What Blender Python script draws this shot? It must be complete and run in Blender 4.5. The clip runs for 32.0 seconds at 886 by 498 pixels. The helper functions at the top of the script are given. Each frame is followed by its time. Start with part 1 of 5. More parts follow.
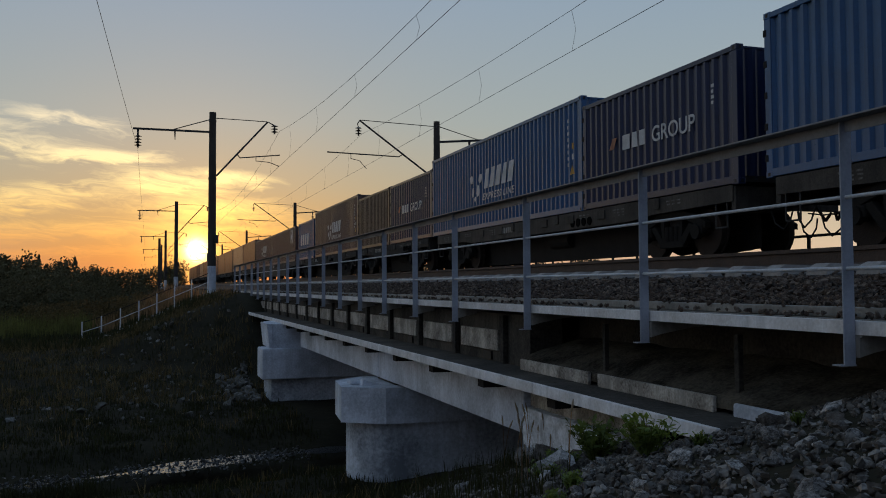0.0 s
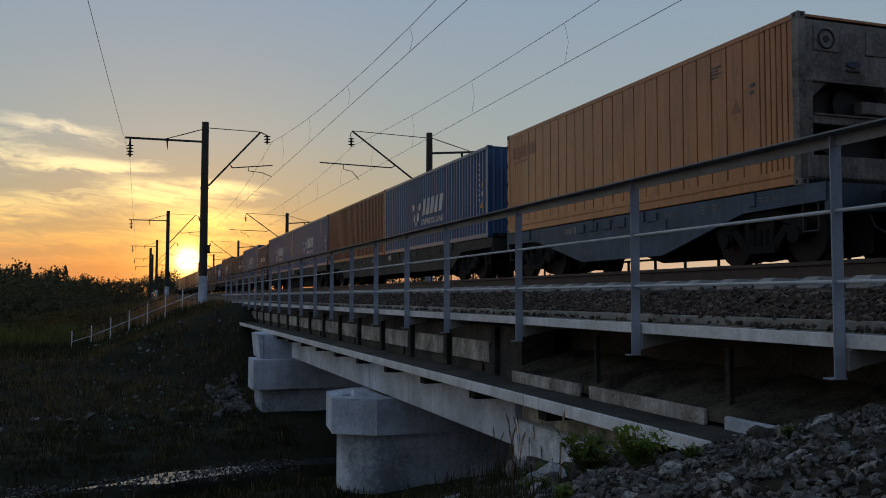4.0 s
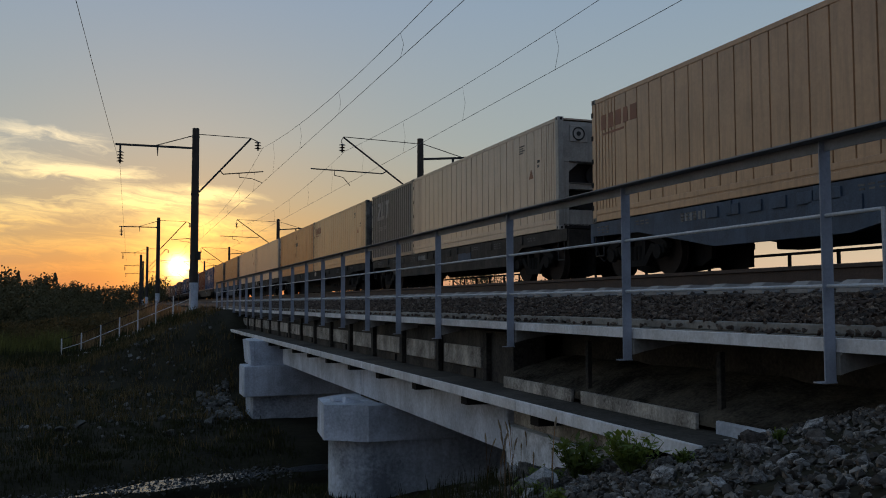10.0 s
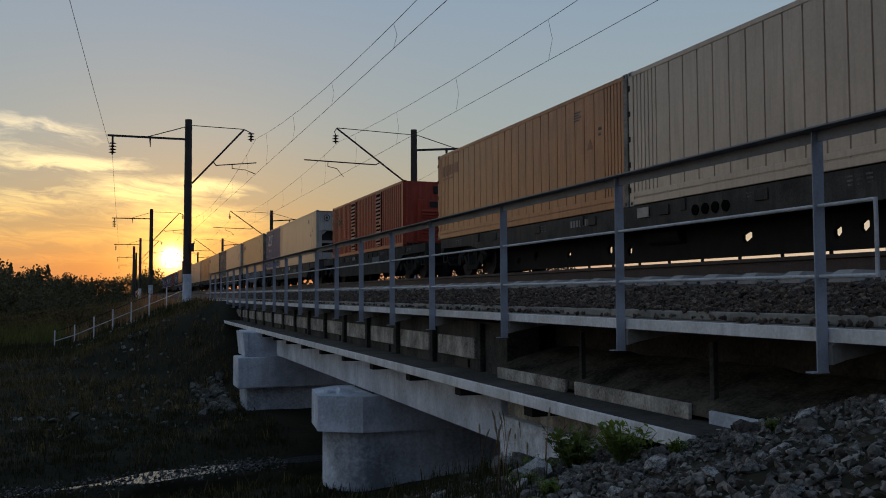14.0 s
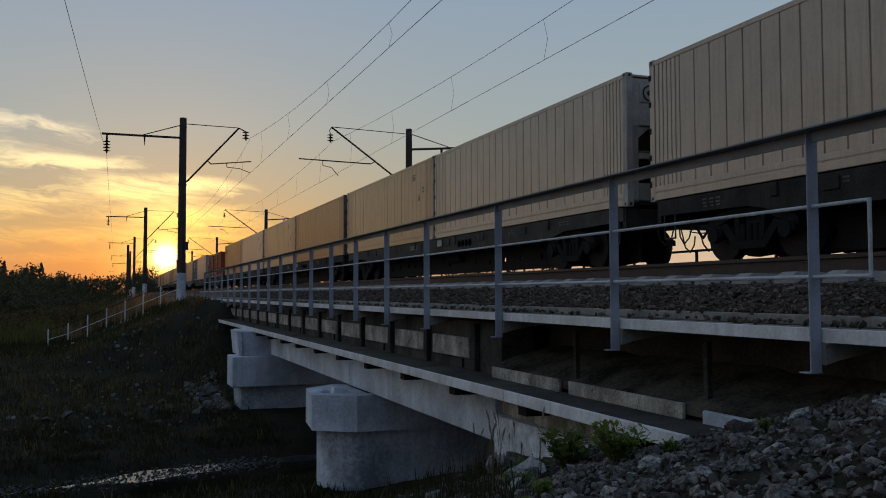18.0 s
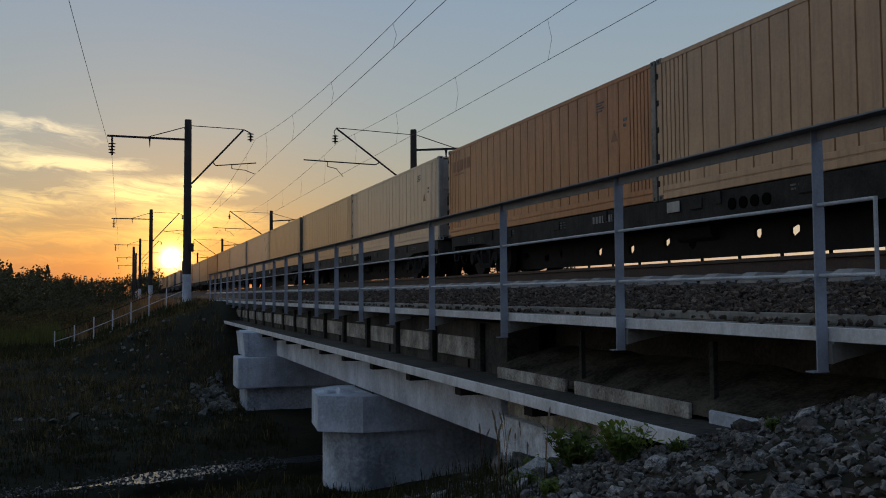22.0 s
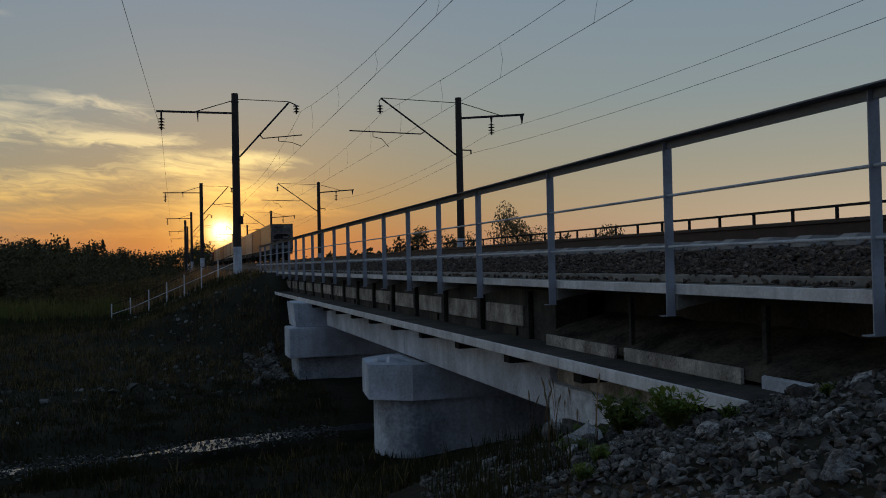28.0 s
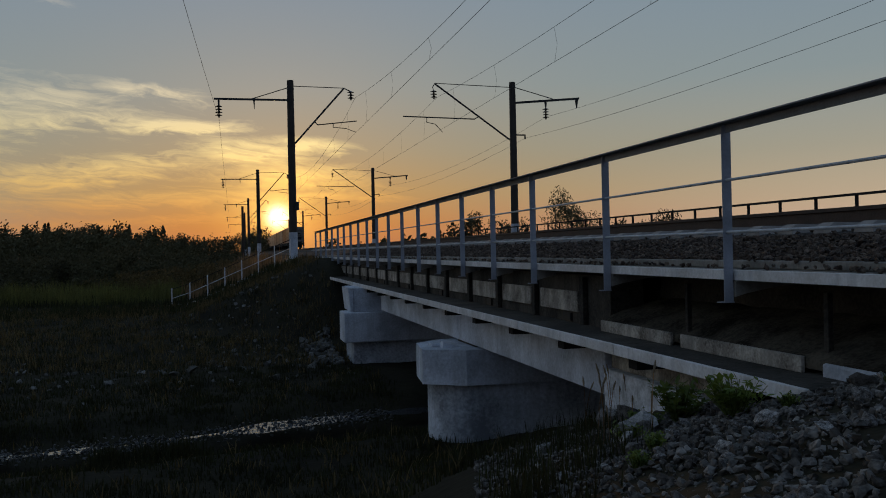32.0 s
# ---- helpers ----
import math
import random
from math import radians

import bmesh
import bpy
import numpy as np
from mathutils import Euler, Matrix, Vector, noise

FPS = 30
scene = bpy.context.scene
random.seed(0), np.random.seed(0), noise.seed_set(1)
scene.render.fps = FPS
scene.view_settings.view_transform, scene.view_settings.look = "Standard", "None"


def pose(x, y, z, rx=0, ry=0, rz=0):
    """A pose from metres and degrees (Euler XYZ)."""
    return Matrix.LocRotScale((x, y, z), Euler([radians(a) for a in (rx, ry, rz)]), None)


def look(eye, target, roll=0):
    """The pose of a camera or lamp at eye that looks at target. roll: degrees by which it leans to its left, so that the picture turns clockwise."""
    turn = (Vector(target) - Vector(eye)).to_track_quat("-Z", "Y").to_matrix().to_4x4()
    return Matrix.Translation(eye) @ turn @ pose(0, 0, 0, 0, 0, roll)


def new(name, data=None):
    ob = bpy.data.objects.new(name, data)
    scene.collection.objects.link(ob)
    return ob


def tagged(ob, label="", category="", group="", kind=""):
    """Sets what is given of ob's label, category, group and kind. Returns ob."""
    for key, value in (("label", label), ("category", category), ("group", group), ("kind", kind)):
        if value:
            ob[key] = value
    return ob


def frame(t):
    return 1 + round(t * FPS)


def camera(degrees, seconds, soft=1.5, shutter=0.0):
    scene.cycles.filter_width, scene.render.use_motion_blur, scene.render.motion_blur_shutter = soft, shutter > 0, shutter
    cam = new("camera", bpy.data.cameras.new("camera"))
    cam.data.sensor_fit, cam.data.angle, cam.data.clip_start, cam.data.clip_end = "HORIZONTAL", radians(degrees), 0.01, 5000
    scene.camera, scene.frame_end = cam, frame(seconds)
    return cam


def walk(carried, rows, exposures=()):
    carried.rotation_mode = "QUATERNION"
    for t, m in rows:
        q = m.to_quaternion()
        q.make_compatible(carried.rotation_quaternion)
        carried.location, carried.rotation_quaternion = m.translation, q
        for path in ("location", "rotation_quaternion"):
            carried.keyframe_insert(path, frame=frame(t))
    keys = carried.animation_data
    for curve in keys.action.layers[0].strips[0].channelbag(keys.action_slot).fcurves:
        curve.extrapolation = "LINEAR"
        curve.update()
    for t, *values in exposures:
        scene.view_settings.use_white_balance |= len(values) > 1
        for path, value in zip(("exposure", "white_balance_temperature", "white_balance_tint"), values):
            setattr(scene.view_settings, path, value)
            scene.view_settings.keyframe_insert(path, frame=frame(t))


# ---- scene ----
cam = camera(53.2, 32.0, soft=1.0)
# seconds, then the turn of the camera in degrees; it is held in the hand at one spot
TURNS = [
    (0, 92.38, 0.23, -18.42), (0.5, 92.36, 0.12, -18.45), (1, 92.39, 0.23, -18.51), (1.5, 92.56, 0.35, -18.46),
    (2, 92.74, 0.20, -18.47), (2.5, 92.90, 0.07, -18.50), (3, 92.98, 0.00, -18.63), (3.5, 93.03, -0.02, -18.80),
    (5.5, 93.45, -0.16, -19.27), (6, 93.53, 0.07, -19.39), (6.5, 93.57, 0.06, -19.30), (7, 93.50, -0.02, -19.25),
    (7.5, 93.45, 0.08, -19.28), (8, 93.48, 0.20, -19.36), (8.5, 93.54, 0.20, -19.38), (9, 93.48, 0.20, -19.43),
    (9.5, 93.41, 0.21, -19.41), (10, 93.48, 0.14, -19.50), (10.5, 93.52, 0.10, -19.48), (11, 93.52, 0.05, -19.47),
    (11.5, 93.52, 0.23, -19.50), (12, 93.55, 0.29, -19.56), (12.5, 93.47, 0.19, -19.55), (13, 93.30, 0.05, -19.54),
    (13.5, 93.03, 0.20, -19.68), (14, 92.90, 0.26, -19.90), (14.5, 92.91, 0.19, -19.96), (16.5, 92.99, 0.06, -20.28),
    (17, 92.93, -0.03, -20.26), (17.5, 92.88, 0.10, -20.26), (18, 92.86, 0.12, -20.25), (18.5, 93.01, 0.05, -20.20),
    (19, 93.13, 0.06, -20.14), (19.5, 93.12, 0.19, -20.16), (20, 93.14, 0.22, -20.13), (20.5, 93.13, 0.16, -20.06),
    (21, 93.04, 0.17, -19.92), (21.5, 92.90, 0.41, -19.88), (22, 92.89, 0.36, -19.91), (22.5, 92.79, 0.42, -19.82),
    (23, 92.67, 0.40, -19.76), (23.5, 92.53, 0.69, -19.72), (24, 92.43, 0.89, -19.63), (24.5, 92.27, 1.00, -19.47),
    (25, 92.16, 0.92, -19.28), (25.5, 92.08, 0.88, -19.11), (27.5, 91.19, 1.03, -17.32), (28, 90.90, 1.21, -16.84),
    (28.5, 90.70, 1.16, -16.41), (29, 90.43, 1.06, -15.98), (29.5, 90.18, 1.12, -15.49), (30, 90.03, 1.16, -15.08),
    (30.5, 89.99, 1.02, -14.67), (31, 89.98, 1.04, -14.22), (31.5, 90.03, 1.13, -13.78), (32, 90.03, 1.19, -13.36),
]
walk(cam, [(t, pose(0, 0, 0, rx, ry, rz)) for t, rx, ry, rz in TURNS],
     exposures=[(0, 0.0, 6500, 10), (21, 0.0, 6500, 10), (23, -0.12, 6450, 10), (24, -0.33, 6400, 9), (25, -0.40, 6380, 9), (28, -0.45, 6300, 8), (32, -0.46, 6300, 9)])

# ---- world and sun: a sun two degrees over the horizon, thin clouds lit from behind ----
SUN_WAY = Vector((0.0497, 1.0, 0.0399)).normalized()
world = bpy.data.worlds.new("evening_sky")
scene.world = world
world.use_nodes = True


class Nodes:
    """A short hand for building node trees."""

    def __init__(self, tree):
        self.tree = tree

    def add(self, kind, **props):
        n = self.tree.nodes.new(kind)
        for k, v in props.items():
            if k == "ramp":
                r = n.color_ramp
                while len(r.elements) < len(v):
                    r.elements.new(0.5)
                for e, (p, c) in zip(r.elements, v):
                    e.position, e.color = p, (*c, 1) if len(c) == 3 else c
            elif k == "operation":
                n.operation = v
            elif k == "use_clamp":
                n.use_clamp = v
            elif k == "data_type":
                n.data_type = v
            elif k == "blend_type":
                n.blend_type = v
            elif k == "sky_type":
                n.sky_type = v
            elif k == "sun_disc":
                n.sun_disc = v
        return n

    def put(self, node, name, value):
        if hasattr(value, "is_output"):
            self.tree.links.new(value, node.inputs[name])
        else:
            node.inputs[name].default_value = value

    def math(self, op, a, b=0.0, c=0.0, clamp=False):
        n = self.add("ShaderNodeMath", operation=op, use_clamp=clamp)
        for i, v in enumerate((a, b, c)):
            self.put(n, i, v)
        return n.outputs[0]

    def noise(self, vec, scale, detail=3.0, rough=0.55, stretch=None):
        if stretch:
            m = self.add("ShaderNodeMapping")
            self.put(m, "Vector", vec)
            m.inputs["Scale"].default_value = stretch
            vec = m.outputs[0]
        n = self.add("ShaderNodeTexNoise")
        self.put(n, "Vector", vec)
        self.put(n, "Scale", scale)
        self.put(n, "Detail", detail)
        self.put(n, "Roughness", rough)
        return n.outputs["Fac"]

    def ramp(self, fac, stops):
        n = self.add("ShaderNodeValToRGB", ramp=stops)
        self.put(n, "Fac", fac)
        return n.outputs["Color"]

    def mix(self, fac, a, b, blend="MIX"):
        n = self.add("ShaderNodeMix", data_type="RGBA", blend_type=blend)
        self.put(n, "Factor", fac)
        for i, v in ((6, a), (7, b)):
            self.put(n, i, v if hasattr(v, "is_output") else (*v, 1) if len(v) == 3 else v)
        return n.outputs[2]


def grey(v):
    return (v, v, v)


def glow_grey(n, v):
    c = n.add("ShaderNodeCombineColor")
    for i in range(3):
        n.put(c, i, v)
    return c.outputs[0]


def build_sky():
    n = Nodes(world.node_tree)
    bg = world.node_tree.nodes["Background"]
    way = n.add("ShaderNodeTexCoord").outputs["Generated"]
    sep = n.add("ShaderNodeSeparateXYZ")
    n.put(sep, 0, way)
    up = n.math("MAXIMUM", sep.outputs[2], 0.0)
    # how near to the sun a way is
    dot = n.add("ShaderNodeVectorMath", operation="DOT_PRODUCT")
    n.put(dot, 0, way)
    dot.inputs[1].default_value = SUN_WAY
    near = n.math("MAXIMUM", dot.outputs["Value"], 0.0)
    west = n.math("POWER", near, 9.0)
    # clear sky of dusk, bluer and paler away from the sun
    sky = n.add("ShaderNodeTexSky", sky_type="NISHITA", sun_disc=False)
    sky.sun_elevation, sky.sun_rotation = math.asin(SUN_WAY.z), math.atan2(SUN_WAY.x, SUN_WAY.y)
    sky.air_density, sky.dust_density = 1.2, 1.5
    side_a = n.ramp(up, [(0.0, (0.62, 0.43, 0.31)), (0.045, (0.52, 0.41, 0.29)), (0.10, (0.37, 0.34, 0.27)), (0.18, (0.245, 0.29, 0.30)), (0.34, (0.182, 0.25, 0.328)), (0.6, (0.146, 0.20, 0.282)), (1.0, (0.108, 0.168, 0.262))])
    side_b = n.ramp(up, [(0.0, (0.23, 0.093, 0.057)), (0.03, (0.27, 0.125, 0.056)), (0.065, (0.255, 0.195, 0.098)), (0.11, (0.218, 0.228, 0.174)), (0.18, (0.208, 0.262, 0.268)), (0.32, (0.182, 0.25, 0.328)), (0.6, (0.146, 0.20, 0.282)), (1.0, (0.108, 0.168, 0.262))])
    side_c = n.ramp(up, [(0.0, (0.09, 0.10, 0.13)), (0.08, (0.12, 0.135, 0.19)), (0.25, (0.13, 0.17, 0.25)), (1.0, (0.108, 0.168, 0.262))])
    clear = n.mix(west, side_a, side_b)
    clear = n.mix(n.math("MULTIPLY_ADD", dot.outputs["Value"], -1.1, 0.12, clamp=True), clear, side_c)
    # thin cloud low over the sun's side of the sky: wide veils and long streaks, frayed by drawn-out noise
    aside = n.math("DIVIDE", sep.outputs[0], n.math("MAXIMUM", sep.outputs[1], 0.15))
    sheet = n.add("ShaderNodeCombineXYZ")
    n.put(sheet, 0, n.math("MULTIPLY", aside, 13.0))
    n.put(sheet, 1, n.math("MULTIPLY_ADD", aside, 3.4, n.math("MULTIPLY", up, 44.0)))
    warp = n.add("ShaderNodeTexNoise")
    n.put(warp, "Vector", sheet.outputs[0])
    n.put(warp, "Scale", 0.9)
    n.put(warp, "Detail", 3.0)
    bent = n.add("ShaderNodeVectorMath", operation="MULTIPLY_ADD")
    n.put(bent, 0, warp.outputs["Color"])
    bent.inputs[1].default_value = (1.6, 1.3, 0)
    n.put(bent, 2, sheet.outputs[0])
    broad = n.noise(bent.outputs[0], 1.1, 6.0, 0.6)
    fine = n.noise(bent.outputs[0], 2.6, 8.0, 0.66, (0.6, 1.25, 1.0))
    fray = n.math("ADD", n.math("MULTIPLY_ADD", broad, 2.6, -1.32), n.math("MULTIPLY_ADD", fine, 3.6, -1.84))
    drift = n.math("MULTIPLY_ADD", broad, 0.030, -0.015)
    veil = 0.0
    for middle, height, reach, thick, tilt, gain in ((-0.21, 0.160, 0.13, 0.026, -0.06, 0.42), (-0.085, 0.173, 0.055, 0.008, -0.10, 0.76), (-0.045, 0.139, 0.06, 0.007, -0.03, 0.98), (-0.16, 0.142, 0.10, 0.012, 0.02, 0.54),
                                                     (0.025, 0.110, 0.06, 0.015, -0.10, 0.76), (0.088, 0.119, 0.045, 0.007, -0.05, 0.80), (0.065, 0.085, 0.08, 0.014, -0.05, 0.72), (-0.15, 0.088, 0.14, 0.016, 0.13, 0.50),
                                                     (-0.06, 0.060, 0.20, 0.011, 0.03, 0.40), (0.11, 0.062, 0.07, 0.009, 0.0, 0.5), (-0.10, 0.036, 0.22, 0.006, 0.02, 0.36), (-0.36, 0.12, 0.14, 0.04, 0.0, 0.36), (-0.20, 0.262, 0.035, 0.004, -0.1, 0.45)):
        across = n.math("DIVIDE", n.math("SUBTRACT", aside, middle), reach)
        over = n.math("DIVIDE", n.math("SUBTRACT", n.math("ADD", up, drift), n.math("MULTIPLY_ADD", n.math("SUBTRACT", aside, middle), tilt, height)), thick)
        away = n.math("ADD", n.math("POWER", n.math("ABSOLUTE", across), 2.5), n.math("POWER", n.math("ABSOLUTE", over), 2.0))
        veil = n.math("MAXIMUM", veil, n.math("MULTIPLY", n.math("EXPONENT", n.math("MULTIPLY", away, -1.0)), gain))
    cover = n.math("MULTIPLY", n.math("ADD", veil, n.math("MULTIPLY", n.math("MULTIPLY", fray, 0.62), n.math("POWER", n.math("MAXIMUM", veil, 0.0001), 0.5))), 1.25)
    cover = n.ramp(cover, [(0.10, grey(0.0)), (0.45, grey(0.38)), (0.85, grey(0.80)), (1.0, grey(0.95))])
    cloud = n.ramp(up, [(0.0, (0.36, 0.13, 0.06)), (0.05, (0.60, 0.30, 0.09)), (0.08, (0.84, 0.55, 0.17)), (0.115, (0.92, 0.74, 0.33)), (0.16, (0.72, 0.63, 0.41)), (0.22, (0.48, 0.46, 0.40))])
    full = n.mix(n.math("MULTIPLY", cover, n.math("POWER", near, 4.0)), clear, cloud)
    # the bright air round the sun, and the sun itself
    for power, colour, gain in ((80.0, (1.0, 0.58, 0.13), 0.04), (900.0, (1.0, 0.62, 0.12), 0.46), (6000.0, (1.0, 0.80, 0.30), 0.42), (20000.0, (1.0, 0.9, 0.6), 2.6)):
        glow = n.math("MULTIPLY", n.math("POWER", near, power), gain)
        full = n.mix(1.0, full, n.mix(1.0, n.ramp(0.0, [(0.0, colour), (1.0, colour)]), glow_grey(n, glow), "MULTIPLY"), "ADD")
    full = n.mix(1.0, full, n.mix(1.0, sky.outputs[0], grey(0.012), "MULTIPLY"), "ADD")
    n.put(bg, "Color", full)
    bg.inputs["Strength"].default_value = 1.3


build_sky()
sun = new("sun", bpy.data.lights.new("sun", "SUN"))
sun.data.energy, sun.data.angle, sun.data.color = 0.7, radians(0.6), (1.0, 0.55, 0.24)
sun.matrix_world = look((0, 0, 0), -SUN_WAY)


# ---- materials ----
def surface(name, base, dark=None, scale=6.0, grain=60.0, rough=0.8, metal=0.0, bump=0.3, spread=0.5, stretch=None, vary=0.0, streaks=0.0, bump_scale=None, spec=0.4, tint=None, sheer=0.0):
    """A worn surface: two colours mixed by stains and by grain, with fine relief."""
    m = bpy.data.materials.new(name)
    m.use_nodes = True
    n = Nodes(m.node_tree)
    bsdf = m.node_tree.nodes["Principled BSDF"]
    at = n.add("ShaderNodeTexCoord").outputs["Object"]
    info = n.add("ShaderNodeObjectInfo")
    shift = n.add("ShaderNodeVectorMath", operation="ADD")
    n.put(shift, 0, at)
    roll = n.add("ShaderNodeVectorMath", operation="SCALE")
    far = n.add("ShaderNodeCombineXYZ")
    for i in range(3):
        n.put(far, i, info.outputs["Random"])
    n.put(roll, 0, far.outputs[0])
    roll.inputs["Scale"].default_value = 37.0
    n.put(shift, 1, roll.outputs[0])
    at = shift.outputs[0]
    dark = dark or tuple(c * 0.55 for c in base)
    stain = n.noise(at, scale, 5.0, 0.6, stretch)
    speck = n.noise(at, grain, 2.0, 0.6)
    fac = n.math("ADD", n.math("MULTIPLY", stain, 0.7), n.math("MULTIPLY", speck, 0.3))
    lo, hi = 0.5 - 0.35 * (1.05 - spread), 0.5 + 0.35 * (1.05 - spread)
    col = n.ramp(fac, [(lo, dark), (hi, base)])
    if streaks:
        drip = n.noise(at, 1.0, 4.0, 0.6, (9.0, 9.0, 0.7))
        drip = n.ramp(drip, [(0.48, grey(0)), (0.66, grey(streaks))])
        col = n.mix(drip, col, tuple(c * 0.4 for c in base))
    if vary:
        isle = n.add("ShaderNodeNewGeometry").outputs["Random Per Island"]
        k = n.math("ADD", n.math("MULTIPLY", n.math("ADD", isle, info.outputs["Random"]), vary), 1.0 - vary)
        col = n.mix(1.0, col, n.ramp(n.math("MULTIPLY", k, 0.5), [(0, grey(0)), (1, grey(2.0))]), "MULTIPLY")
    if tint:
        pick = n.add("ShaderNodeNewGeometry").outputs["Random Per Island"]
        pick = n.math("FRACT", n.math("MULTIPLY", n.math("ADD", pick, info.outputs["Random"]), 7.3))
        col = n.mix(n.ramp(pick, [(0.35, grey(0.0)), (1.0, grey(0.85))]), col, tint)
    n.put(bsdf, "Base Color", col)
    n.put(bsdf, "Roughness", n.math("ADD", n.math("MULTIPLY", stain, 0.2), rough - 0.1, clamp=True))
    n.put(bsdf, "Metallic", metal)
    n.put(bsdf, "Specular IOR Level", spec)
    if bump:
        b = n.add("ShaderNodeBump")
        n.put(b, "Height", n.noise(at, bump_scale or grain * 0.7, 3.0))
        n.put(b, "Strength", bump)
        n.put(b, "Distance", 0.02)
        n.put(bsdf, "Normal", b.outputs[0])
    if sheer:
        # thin leaves let the low sun through
        out = m.node_tree.nodes["Material Output"]
        back = n.add("ShaderNodeBsdfTranslucent")
        n.put(back, "Color", n.mix(1.0, col, (1.6, 1.3, 0.8), "MULTIPLY"))
        both = n.add("ShaderNodeMixShader")
        n.put(both, 0, sheer)
        n.put(both, 1, bsdf.outputs[0])
        n.put(both, 2, back.outputs[0])
        n.put(out, "Surface", both.outputs[0])
    return m


